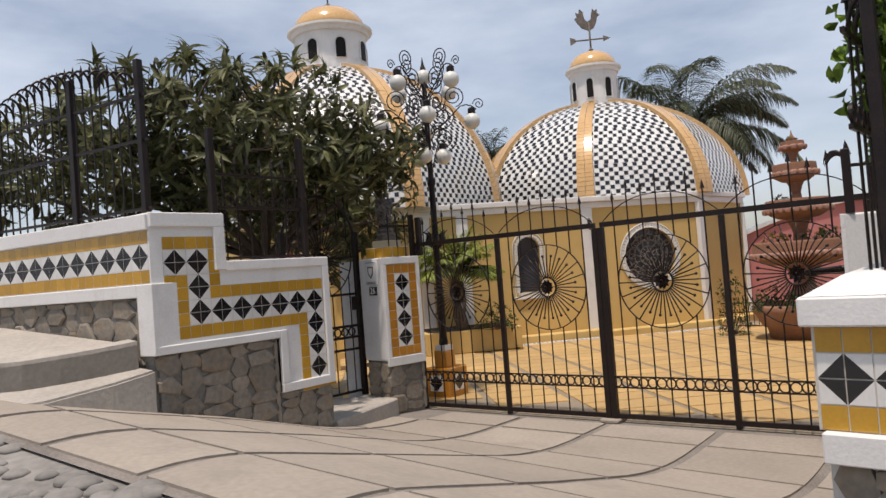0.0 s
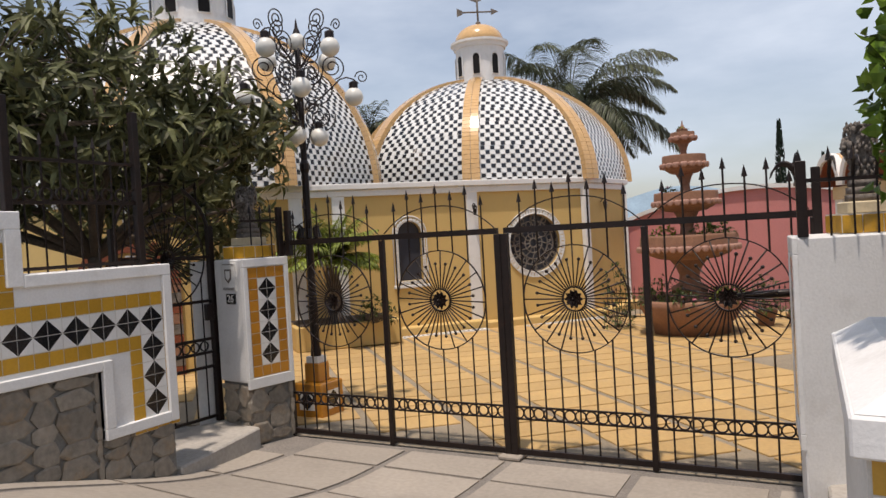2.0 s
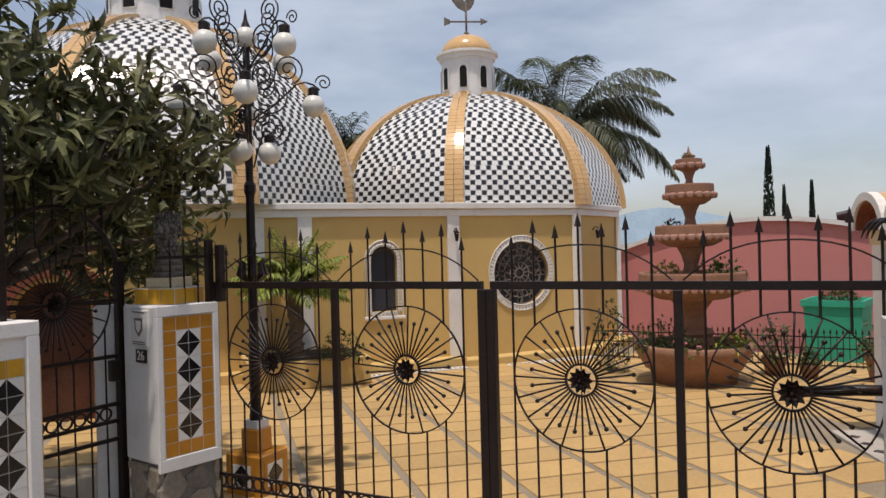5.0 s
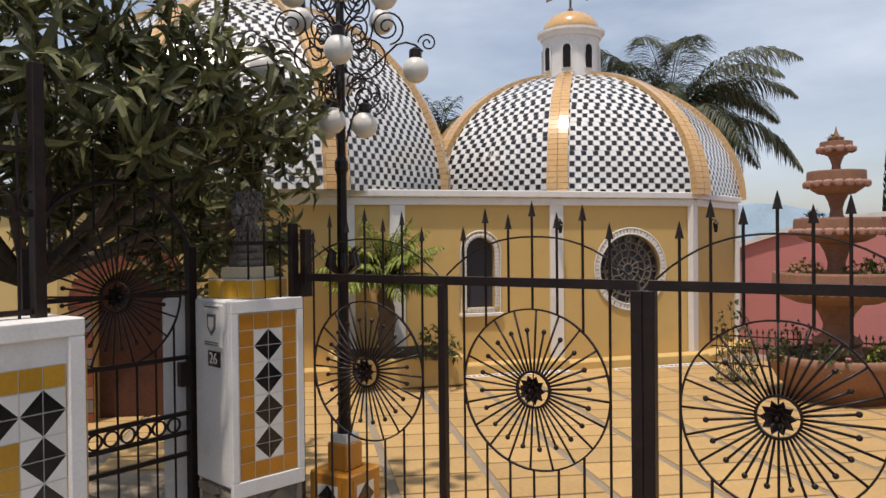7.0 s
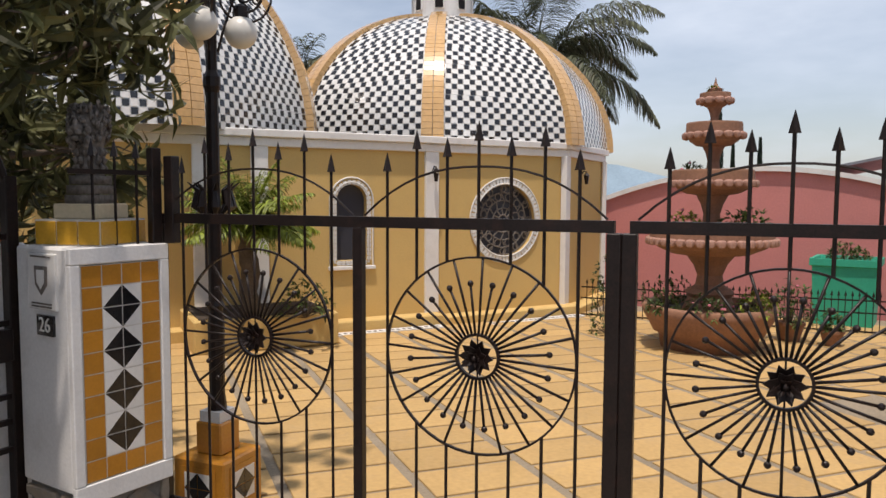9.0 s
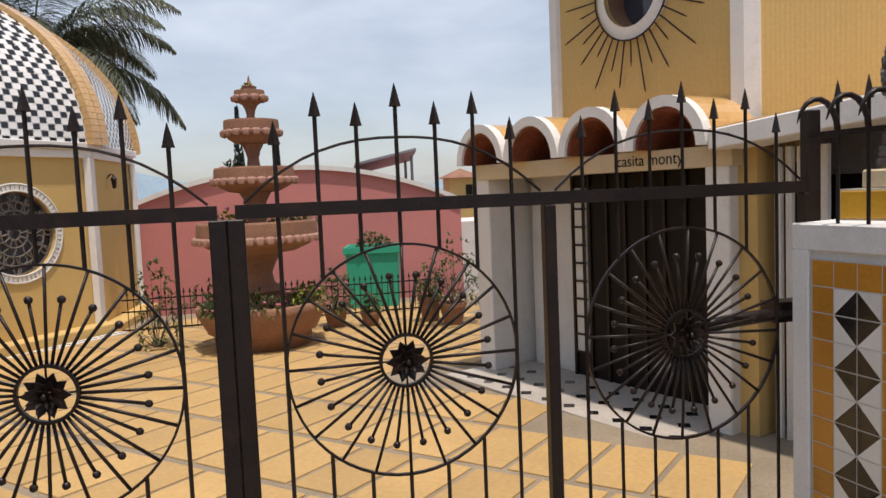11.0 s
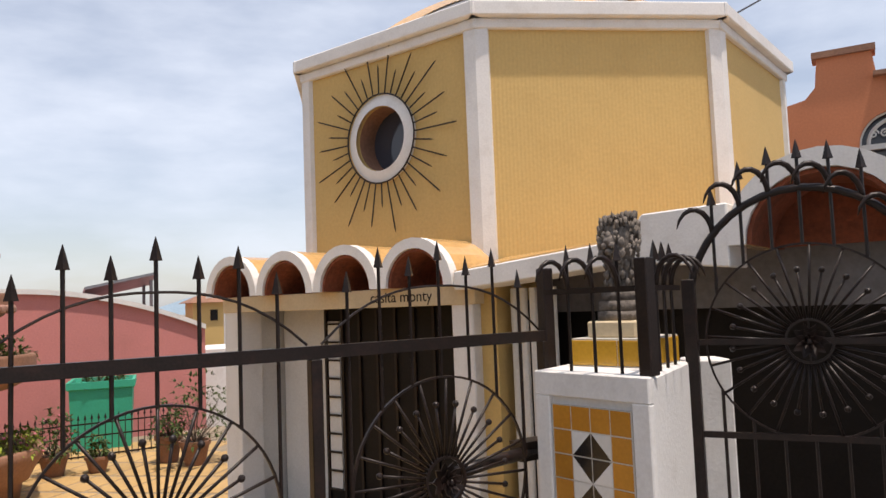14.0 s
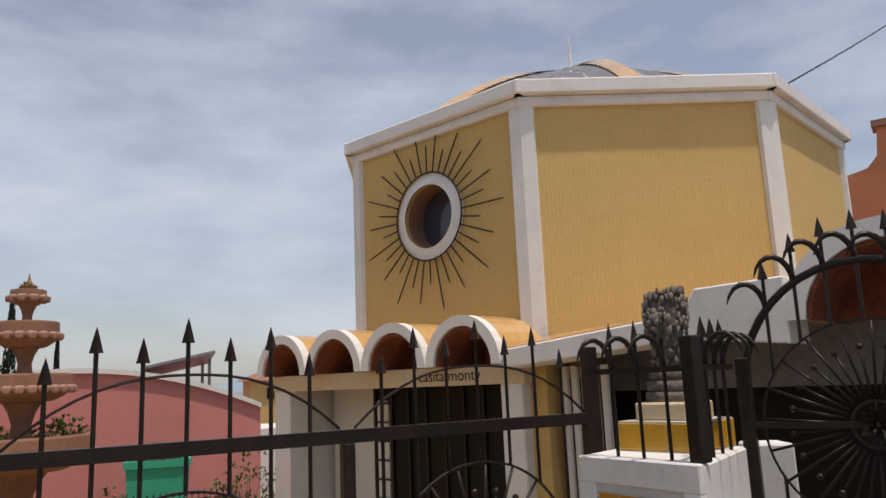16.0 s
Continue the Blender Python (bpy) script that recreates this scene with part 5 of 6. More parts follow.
def bowl(z, r, h, stem, down, name="bowl"):
    bm = B()
    prof = [(stem * 1.25, z - h - down), (stem * 0.8, z - h - down * 0.82), (stem * 0.7, z - h - down * 0.55), (stem * 0.95, z - h - down * 0.25), (stem * 1.35, z - h), (r * 0.62, z - h * 0.95), (r * 0.86, z - h * 0.76), (r * 0.94, z - h * 0.52), (r, z - h * 0.48), (r * 0.985, z - h * 0.06), (r * 0.97, z), (r * 0.9, z), (r * 0.86, z - h * 0.15), (0.01, z - h * 0.25)]
    lathe(bm, prof, 48)
    b_ = part(name, bm, TERRA, fo, smooth=False)
    n = max(9, int(2 * math.pi * r / 0.13))
    w = math.pi * r / n
    bm = B()
    lathe(bm, [(0.001, -0.085), (w * 0.6, -0.07), (w * 1.0, -0.03), (w * 1.12, 0.0), (w * 0.8, 0.03), (0.001, 0.036)], 8)
    bmesh.ops.scale(bm, vec=(0.62, 1, 0.7 + r * 0.35), verts=bm.verts)
    me = mesh_of(bm, TERRALIP)
    for k in range(n):
        a = 2 * math.pi * k / n
        part("scallop", me, None, b_, m=Matrix.Rotation(a, 4, "Z") @ Matrix.Translation((r * 1.015, 0, z - h * 0.5)) @ Matrix.Rotation(-0.35, 4, "Y"))


bowl(3.52, 0.215, 0.2, 0.08, 0.26)
bowl(3.10, 0.39, 0.34, 0.115, 0.36)
bowl(2.43, 0.57, 0.36, 0.165, 0.5)
bowl(1.66, 0.86, 0.46, 0.25, 0.52)
bm = B()
lathe(bm, [(0.3, 0.72), (0.34, 0.66), (0.3, 0.6), (0.36, 0.45), (0.42, 0.3), (0.45, -0.2)], 24)
part("stem", bm, TERRA, fo)
bm = B()
lathe(bm, [(0.66, FZ - 0.03), (0.7, 0.06), (0.76, 0.1), (0.83, 0.24), (0.9, 0.36), (0.92, 0.47), (0.88, 0.5), (0.82, 0.49), (0.8, 0.38), (0.01, 0.34)], 64, wob=lambda a, i: 1 + 0.035 * abs(math.sin(4 * a)) * (1 if i > 1 else 0))
part("basin", bm, TERRA, fo, "large lobed terracotta basin", smooth=True)
bm = B()
lathe(bm, [(0.81, 0.39), (0.01, 0.42)], 32)
part("soil", bm, SOIL, fo)
bm = B()
lathe(bm, [(0.05, 3.44), (0.09, 3.52), (0.1, 3.58), (0.05, 3.6), (0.02, 3.66), (0.004, 3.74)], 10)
part("finial", bm, TERRA, fo)
for k, (x, y, z, rad, n, fl) in enumerate(((0.6, -0.4, 0.4, 0.3, 70, 9), (-0.55, -0.5, 0.4, 0.3, 70, 0), (0.0, -0.7, 0.4, 0.3, 60, 7), (0.65, 0.3, 0.4, 0.3, 60, 0), (-0.65, 0.3, 0.4, 0.45, 60, 0), (0.35, -0.35, 1.55, 0.28, 60, 0), (-0.35, -0.3, 1.55, 0.26, 60, 8), (0.55, -0.05, 1.55, 0.3, 60, 0), (-0.3, 0.0, 2.36, 0.16, 25, 6), (0.0, 0.0, 3.5, 0.1, 20, 0))):
    clump("flowering_plant", (FX + x, FY + y, z), (rad, rad, rad * 1.1), "leafy bedding plant growing in the terracotta fountain", "plant", SHRUBLEAF if k % 3 else CYCADLEAF, 30 + k, n, 0.08, 0.016, fl, "plants in the fountain")

# ---- casita with scalloped porch roof ----
CA, CB = (2.47, 5.4), (3.56, 2.56)
mc = frame_of(CA, CB)
cas = thing("casita", "small ochre house with scalloped porch roof and octagonal tower", "house", mc)
GZ = -0.1
bm = B()
box(bm, 0.0, 0.26, 0.0, 0.3, GZ, 2.24)
part("column", bevel(bm, 0.01), WHITE, cas, "white porch column")
bm = B()
box(bm, 3.04, 3.26, 0.0, 0.25, GZ, 2.24)
part("column", bevel(bm, 0.01), WHITE, cas, "white porch column")
bm = B()
box(bm, 0.0, 0.2, 0.3, 1.5, GZ, 2.24)
part("side_wall", bm, GREYW, cas)
bm = B()
box(bm, 0.26, 0.98, 0.62, 0.8, GZ, 2.24)
part("porch_wall", bm, GREYW, cas, "pale plaster wall in shade")
bm = B()
box(bm, 0.0, 3.3, -0.02, 0.24, 2.08, 2.245)
lintel = part("lintel", bevel(bm, 0.006), CREAM, cas, "cream lintel with painted name")
lettering("house_name", "casita monty", 0.14, DARKWOOD_SHADE, lintel, Matrix.Translation((2.5, -0.023, 2.165)) @ M90, 0.001, "brown painted name", 1.0)
bm = B()
box(bm, 0.0, 8.0, -0.5, 0.6, GZ - 0.05, GZ + 0.045)
pf = part("porch_floor", bevel(bm, 0.006), CONC, cas, "pale porch floor with small black tiles")
me = mesh_of(box(B(), -0.05, 0.05, -0.05, 0.05, 0, 0.004), BTILE)
for k in range(22):
    for j in range(3):
        part("tile", me, None, pf, m=Matrix.Translation((0.3 + 0.3 * (k % 11) + 0.15 * (j % 2), -0.36 + 0.3 * j, GZ + 0.045)) @ Matrix.Rotation(0.78, 4, "Z")) if k < 11 else None
dr = part("door", box(B(), 0.97, 3.6, 0.55, 0.62, GZ, 2.08), DARKWOOD_SHADE, cas, "wide dark iron and timber door")
for k in range(11):
    bm = B()
    box(bm, 0.99 + 0.24 * k, 1.02 + 0.24 * k, 0.525, 0.548, GZ + 0.03, 2.07)
    part("door_stile", bm, IRON, dr)
bm = B()
box(bm, 1.05, 1.21, 0.52, 0.546, 0.2, 1.95)
part("glazed_strip", bm, GREYW, dr, "pale glazed strip behind bars")
for k in range(10):
    bm = B()
    box(bm, 1.04, 1.22, 0.50, 0.519, 0.2 + 0.19 * k, 0.22 + 0.19 * k)
    part("door_bar", bm, IRON, dr)
bm = B()
box(bm, 3.42, 8.0, 0.78, 0.95, 1.98, 2.42)
part("inner_beam", bm, ROOFGREY, cas, "grey beam in shade under the eaves")
bm = B()
box(bm, 3.26, 3.42, 0.12, 0.35, GZ, 2.24)
part("ochre_pier", bm, YELLOW, cas)
for k in range(5):
    bm = B()
    lathe(bm, [(0.035, GZ), (0.035, 2.2)], 8, Matrix.Translation((3.52 + 0.09 * k, 0.25, 0)))
    part("pipe", bm, GREYW, cas)


def vault(x0, x1, zs, rise, y0, y1, th=0.09):
    """A barrel vault with a white rim, brick soffit and ochre tiled back."""
    cx, h = (x0 + x1) / 2, (x1 - x0) / 2
    n = 14
    qs = [math.pi * k / n for k in range(n + 1)]
    outer = [(cx - h * math.cos(q), zs + rise * math.sin(q)) for q in qs]
    inner = [(cx - (h - th) * math.cos(q), zs + (rise - th) * math.sin(q)) for q in qs]
    bm = B()
    for k in range(n):
        prism(bm, [outer[k], outer[k + 1], inner[k + 1], inner[k]], -(y0 + 0.1), -y0, M90)
    bmesh.ops.remove_doubles(bm, verts=list(bm.verts), dist=1e-5)
    part("arch_rim", bm, WHITE, cas, "white scalloped rim")
    bm = B()
    for k in range(n):
        prism(bm, [outer[k], outer[k + 1], inner[k + 1], inner[k]], -y1, -(y0 + 0.1), M90)
    bmesh.ops.remove_doubles(bm, verts=list(bm.verts), dist=1e-5)
    part("vault", bm, RIBTILE, cas, "ochre tiled barrel roof")
    bm = B()
    i2 = [(cx - (h - th - 0.004) * math.cos(q), zs + (rise - th - 0.004) * math.sin(q)) for q in qs]
    i3 = [(cx - (h - th - 0.03) * math.cos(q), zs + (rise - th - 0.03) * math.sin(q)) for q in qs]
    for k in range(n):
        prism(bm, [i2[k], i2[k + 1], i3[k + 1], i3[k]], -y1, -(y0 + 0.03), M90)
    bmesh.ops.remove_doubles(bm, verts=list(bm.verts), dist=1e-5)
    part("soffit", bm, BRICK, cas, "red brick soffit")
    bm = B()
    prism(bm, i3, -(y0 + 0.75), -(y0 + 0.7), M90)
    part("back_wall", bm, BRICK, cas)


for k in range(4):
    vault(0.02 + 0.805 * k, 0.82 + 0.805 * k, 2.245, 0.42, -0.25, 1.8)
vault(5.4, 6.55, 2.40, 0.56, -0.25, 2.2, 0.12)
bm = B()
prism(bm, [(3.25, 2.2), (4.75, 2.33), (5.42, 2.26), (5.42, 2.68), (4.85, 2.66), (4.75, 2.5), (3.25, 2.35)], -0.2, 0.25, M90)
part("fascia", bevel(bm, 0.01), WHITE, cas, "white fascia beam")
bm = B()
box(bm, 6.5, 8.2, -0.25, 0.2, 2.25, 2.66)
part("fascia", bevel(bm, 0.01), WHITE, cas, "white fascia beam")
bm = B()
v = [bm.verts.new(p) for p in ((3.24, -0.22, 2.36), (5.42, -0.22, 2.585), (5.42, 2.8, 2.9), (3.24, 2.8, 2.85), (3.24, -0.22, 2.3), (5.42, -0.22, 2.5), (5.42, 2.8, 2.8), (3.24, 2.8, 2.75))]
for f in ((0, 1, 2, 3), (7, 6, 5, 4), (4, 5, 1, 0), (5, 6, 2, 1), (6, 7, 3, 2), (7, 4, 0, 3)):
    bm.faces.new([v[i] for i in f])
part("lean_to_roof", bm, RIBTILE, cas, "ochre tiled lean-to roof")
# near-black sheet paints the deep shade of the interior
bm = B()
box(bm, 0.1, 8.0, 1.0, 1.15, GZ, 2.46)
part("rear_wall", bm, DARKWOOD_SHADE, cas)

# tower
wave = CORDUROY.node_tree
wv = wave.nodes.new("ShaderNodeTexWave")
wv.bands_direction = "X"
wv.inputs["Scale"].default_value = 8.5
wb = wave.nodes.new("ShaderNodeBump")
wb.inputs["Strength"].default_value, wb.inputs["Distance"].default_value = 0.15, 0.015
wc = wave.nodes.new("ShaderNodeTexCoord")
wave.links.new(wc.outputs["Object"], wv.inputs["Vector"])
wave.links.new(wv.outputs["Fac"], wb.inputs["Height"])
wave.links.new(wb.outputs["Normal"], wave.nodes["Principled BSDF"].inputs["Normal"])
TC, TR = (6.33, 4.68), 3.07
tower = thing("tower", "octagonal ochre tower with white pilasters and tiled roof", "tower")
pts8 = [(TC[0] + TR * math.cos(radians(176.0 + 45 * k)), TC[1] + TR * math.sin(radians(176.0 + 45 * k))) for k in range(8)]
TT = 4.60
OX = 1.15
for k in range(8):
    a, b = pts8[k], pts8[(k + 1) % 8]
    L = span(a, b)
    m = frame_of(a, b)
    holes = [ring_outline(OX, 3.78, 0.33)] if k == 0 else []
    part("wall", wall_mesh(L, 2.1, TT, 0.28, holes), CORDUROY, tower, "ochre corrugated render", m)
    bm = B()
    box(bm, -0.04, L + 0.04, -0.05, 0.3, TT, TT + 0.1)
    box(bm, -0.07, L + 0.07, -0.12, 0.3, TT + 0.1, TT + 0.24)
    part("cornice", bevel(bm, 0.012), WHITE, tower, "white weathered cornice", m)
    bm = B()
    prism(bm, [(-0.115, -0.0), (0.0, -0.035), (0.115, -0.0), (0.115, 0.1), (-0.115, 0.1)], 2.1, TT)
    part("pilaster", bm, WHITE, tower, "white pilaster", Matrix.Translation((a[0], a[1], 0)) @ Matrix.Rotation(radians(176.0 + 45 * k + 90), 4, "Z"))
m0 = frame_of(pts8[0], pts8[1])
bm = B()
lathe(bm, [(0.33, -0.02), (0.44, -0.05), (0.45, 0.02), (0.33, 0.05)], 40, Matrix.Translation((OX, 0, 3.78)) @ M90)
for f in [f for f in bm.faces if len(f.verts) > 8]:
    bm.faces.remove(f)
oc = part("oculus", bm, WHITE, tower, "round window in a thick white ring", m0)
bm = B()
lathe(bm, [(0.325, 0.0), (0.325, -0.25)], 40, Matrix.Translation((OX, 0, 3.78)) @ M90)
for f in [f for f in bm.faces if len(f.verts) > 8]:
    bm.faces.remove(f)
part("reveal", bm, TERRA, oc, "red reveal")
bm = B()
lathe(bm, [(0.001, -0.22), (0.34, -0.22), (0.34, -0.24), (0.001, -0.24)], 40, Matrix.Translation((OX, 0, 3.78)) @ M90)
part("pane", bm, glass, oc)
bm = B()
tube(bm, [(OX + 0.455 * math.cos(a), -0.045, 3.78 + 0.455 * math.sin(a)) for a in [2 * math.pi * k / 40 for k in range(40)]], 0.009, 5, True)
part("iron_ring", bm, IRON, oc)
for k in range(36):
    a = 2 * math.pi * k / 36
    ln = (0.98, 0.76, 0.90, 0.70)[k % 4]
    bm = B()
    tube(bm, [(OX + q * math.cos(a), -0.04, 3.78 + q * math.sin(a)) for q in (0.455, ln - 0.04, ln)], [0.008, 0.008, 0.003], 5)
    part("sun_ray", bm, IRON, oc, m=None)
rf = part("roof", B(), GROUT, tower, "low dome of grey tiles with yellow ribs", Matrix.Translation((TC[0], TC[1], TT + 0.22)))
RH, RR = 1.17, 2.83


def rp_(k, f, u, off=0.0):
    a, b = radians(198.5 + 45 * k), radians(198.5 + 45 * (k + 1))
    ph = math.pi / 2 * f * 0.985
    q = Vector((math.cos(a), math.sin(a), 0)).lerp(Vector((math.cos(b), math.sin(b), 0)), (u + 1) / 2) * RR * (1 - f * 0.985) ** 0.58
    return q + Vector((0, 0, RH * f + off))


bs, bt, by = B(), B(), B()
for k in range(8):
    for i in range(16):
        q = [bs.verts.new(rp_(k, f, u)) for f, u in ((i / 16, -1), (i / 16, 1), ((i + 1) / 16, 1), ((i + 1) / 16, -1))]
        bs.faces.new(q)
        w = 2 * RR * math.cos(math.pi / 2 * (i + 0.5) / 16) * math.sin(radians(22.5))
        n = max(1, round((w - 0.3) / 0.26))
        ins = max(0.1, 1 - 0.3 / max(w, 0.32))
        for j in range(n):
            u0, u1 = ins * (-1 + 2 * (j + 0.05) / n), ins * (-1 + 2 * (j + 0.95) / n)
            bt.faces.new([bt.verts.new(rp_(k, f, u, 0.012)) for f, u in (((i + 0.05) / 16, u0), ((i + 0.05) / 16, u1), ((i + 0.95) / 16, u1), ((i + 0.95) / 16, u0))])
        for s in (-1, 1):
            by.faces.new([by.verts.new(rp_(k, f, u, o)) for f, u, o in ((i / 16, s, 0.06), (i / 16, s * ins, 0.03), ((i + 1) / 16, s * ins, 0.03), ((i + 1) / 16, s, 0.06))])
part("roof_shell", bs, GROUT, rf)
tagged(part("roof_tiles", bt, ROOFGREY, rf, "dark grey glazed tiles"), kind="stuff")
part("roof_ribs", by, RIBTILE, rf, "yellow tile ribs")
bm = B()
lathe(bm, [(0.16, 0), (0.12, 0.06), (0.13, 0.1), (0.05, 0.16), (0.06, 0.2), (0.02, 0.26), (0.012, 0.62), (0.002, 0.7)], 12, Matrix.Translation((TC[0], TC[1], TT + 0.22 + RH)))
part("finial", bm, WHITE, tower, "white finial with a thin rod")
bm = B()
pts = [Vector((6.9, 2.3, 4.98)).lerp(Vector((18.2, 5.6, 10.65)), k / 12) + Vector((0, 0, -0.08 * math.sin(math.pi * k / 12))) for k in range(13)]
tube(bm, pts, 0.012, 5)
tube(bm, [(6.9, 2.3, 4.8), (6.9, 2.3, 5.0)], 0.02, 5)
tagged(part("overhead_cable", bm, IRON, None), "thin black overhead cable from the tower corner", "cable")

# stone beasts on stepped blocks, one on each gate pillar
def stone_beast(p, turn, seedn, where):
    """A tiled block, a pale block and a column with a shaggy crouching head; p: the middle of the pillar's top."""
    m = Matrix.Translation(p) @ Matrix.Rotation(turn, 4, "Z")
    bk = thing("statue_block", "yellow tiled block under a stone beast, " + where, "pedestal", m, "blocks under the stone beasts")
    part("core", box(B(), -0.18, 0.18, -0.18, 0.18, 0.0, 0.128), GROUT, bk)
    me = mesh_of(bevel(box(B(), -0.057, 0.057, -0.006, 0.004, 0.006, 0.12), 0.003), YTILE)
    for q in range(4):
        for k in range(3):
            part("tile", me, None, bk, m=Matrix.Rotation(q * math.pi / 2, 4, "Z") @ Matrix.Translation((-0.119 + 0.119 * k, -0.181, 0)))
    bm = B()
    box(bm, -0.125, 0.125, -0.125, 0.125, 0.128, 0.205)
    part("upper_block", bevel(bm, 0.008), CREAM, bk, "worn pale plaster block")
    r = random.Random(seedn)
    bm = B()
    for z, w in ((0.0, 0.1), (0.05, 0.093), (0.1, 0.082)):
        box(bm, -w, w, -w, w, z, z + 0.046)
    lathe(bm, [(0.072, 0.14), (0.078, 0.16), (0.064, 0.19), (0.07, 0.235), (0.062, 0.27), (0.075, 0.3), (0.088, 0.36), (0.09, 0.43), (0.07, 0.485), (0.001, 0.5)], 14, wob=lambda a, i: 1 + 0.08 * math.sin(7 * a + 2 * i))
    for row in range(3):
        for k in range(10):
            a = 2 * math.pi * (k + 0.5 * (row % 2)) / 10
            rr, z = 0.071, 0.165 + 0.042 * row
            tube(bm, [(rr * math.cos(a), rr * math.sin(a), z), ((rr + 0.012) * math.cos(a), (rr + 0.012) * math.sin(a), z + 0.022), ((rr - 0.004) * math.cos(a), (rr - 0.004) * math.sin(a), z + 0.05)], [0.012, 0.016, 0.003], 6)
    for k in range(150):
        f_ = r.random()
        a = r.uniform(0.35, 2 * math.pi - 0.35) - math.pi / 2 - math.pi
        rad = 0.088 + 0.018 * math.sin(math.pi * f_)
        z = 0.30 + 0.2 * f_
        c = Vector((rad * math.cos(a), rad * math.sin(a), z))
        d = Vector((-math.sin(a) * r.uniform(-0.5, 0.5), math.cos(a) * r.uniform(-0.5, 0.5), r.uniform(-0.6, 0.4)))
        tube(bm, [c, c + d * 0.02 + c * 0.06, c + d * 0.045], [0.010, 0.013, 0.003], 5)
    for k in range(60):
        a, q = r.uniform(0, 2 * math.pi), r.uniform(0.0, 0.075)
        tube(bm, [(q * math.cos(a), q * math.sin(a), 0.475), (q * 1.15 * math.cos(a + 0.2), q * 1.15 * math.sin(a + 0.2), 0.512), (q * 1.3 * math.cos(a + 0.35), q * 1.3 * math.sin(a + 0.35), 0.5)], [0.012, 0.011, 0.003], 5)
    for x, y, z, q, sz in ((0, -0.105, 0.385, 0.036, 0.9), (-0.022, -0.122, 0.365, 0.02, 0.8), (0.022, -0.122, 0.365, 0.02, 0.8), (0, -0.12, 0.335, 0.022, 0.7), (0, -0.118, 0.41, 0.016, 1.6), (-0.036, -0.1, 0.425, 0.015, 0.8), (0.036, -0.1, 0.425, 0.015, 0.8)):
        sphere(bm, (x, y, z), q, sz, 10)
    for sx in (-1, 1):
        for k in range(4):
            sphere(bm, (sx * (0.045 + 0.018 * (k % 2)), -0.085 - 0.008 * (k % 2), 0.30 + 0.026 * k), 0.019, 1.2, 8)
    solid("stone_statue", bm, SCULPT, "weathered grey stone beast with shaggy mane, " + where, "statue", m @ Matrix.Translation((0, 0, 0.205)) @ Matrix.Diagonal((0.86, 0.86, 0.96, 1.0)), smooth=True, group="stone beasts of the gate")


stone_beast((2.675, -0.235, 1.785), radians(-75), 5, "on the sunlit pillar")
stone_beast((-2.62, -0.22, 1.80), radians(10), 6, "on the shaded pillar")

# salmon house beyond the tower
m = frame_of((11.1, 4.1), (12.4, 1.6))
sh = thing("house", "salmon orange house with arched window and stepped gable", "house", m)
part("wall", wall_mesh(6.0, -0.3, 5.0, 0.3, [arch_outline(1.55, 2.9, 4.75, 1.0)]), SALMON, sh)
bm = B()
prism(bm, [(0.0, 5.0), (0.35, 5.08), (0.5, 5.25), (0.55, 5.72), (1.3, 5.72), (1.35, 5.3), (6, 5.3), (6, 5.0)], -0.3, 0.0, M90)
part("gable", bm, SALMON, sh)
bm = B()
box(bm, 0.48, 1.36, -0.06, 0.36, 5.7, 5.8)
box(bm, 1.3, 6, -0.16, 0.3, 5.27, 5.34)
part("tile_coping", bm, TERRA, sh)
bm = B()
box(bm, 1.0, 2.1, 0.22, 0.25, 2.85, 4.8)
sw_ = part("window", bm, glass, sh, "dark arched window")
bm = B()
for rr in (0.5, 0.38):
    tube(bm, [(1.55 + rr * math.cos(a), 0.1, 4.25 + rr * math.sin(a)) for a in [math.pi * k / 14 for k in range(15)]], 0.03, 5)
box(bm, 1.05, 2.05, 0.06, 0.14, 4.18, 4.26)
for k in range(5):
    spiral(bm, Vector((1.25 + 0.15 * k, 0.1, 4.42)), 0.07, 1.5, 0, (1, 0, 0), 0.012)
part("iron_grille", bm, GREYW, sw_)
bm = B()
box(bm, 0, 6, 0.3, 5, -0.3, 4.95)
part("body", bm, SALMON, sh)

# ---- pink building, terrace rail and pots ----
pk = thing("pink_building", "pink rendered hall with a low curved white-trimmed gable", "building", Matrix.Translation((0, 13.6, 0)))
n = 24
arcp = [(-2.7 + 7.2 * k / n, 1.35 + 1.25 * math.sin(math.pi * (0.1 + 0.82 * k / n)) ** 0.8) for k in range(n + 1)]
bm = B()
prism(bm, [(-2.7, -3.4)] + [(4.5, -3.4)] + arcp[::-1], -6.0, 0.0, M90)
part("wall", bm, PINK, pk)
bm = B()
prism(bm, [(x, z - 0.03) for x, z in arcp] + [(x, z + 0.07) for x, z in arcp[::-1]], -0.3, 0.08, M90)
part("coping", bm, WHITE, pk, "white curved coping")
bm = B()
box(bm, -5.2, -2.72, 0.4, 3.0, -3.4, 1.55)
part("wing", bm, PINK, pk)
bm = B()
box(bm, 4.52, 7.0, 0.6, 3.0, -3.4, 1.25)
part("parapet", bm, WHITE, pk)
ht = thing("solar_panel", "tilted dark solar panel on a frame on the roof", "solar panel", Matrix.Translation((3.05, 15.2, 2.1)))
bm = B()
box(bm, -0.75, 0.75, -0.5, 0.5, 0, 0.06)
part("panel", bm, BIRDSTEEL, ht, m=Matrix.Translation((0, 0, 0.62)) @ Matrix.Rotation(radians(-12), 4, "Y") @ Matrix.Rotation(radians(-12), 4, "X"))
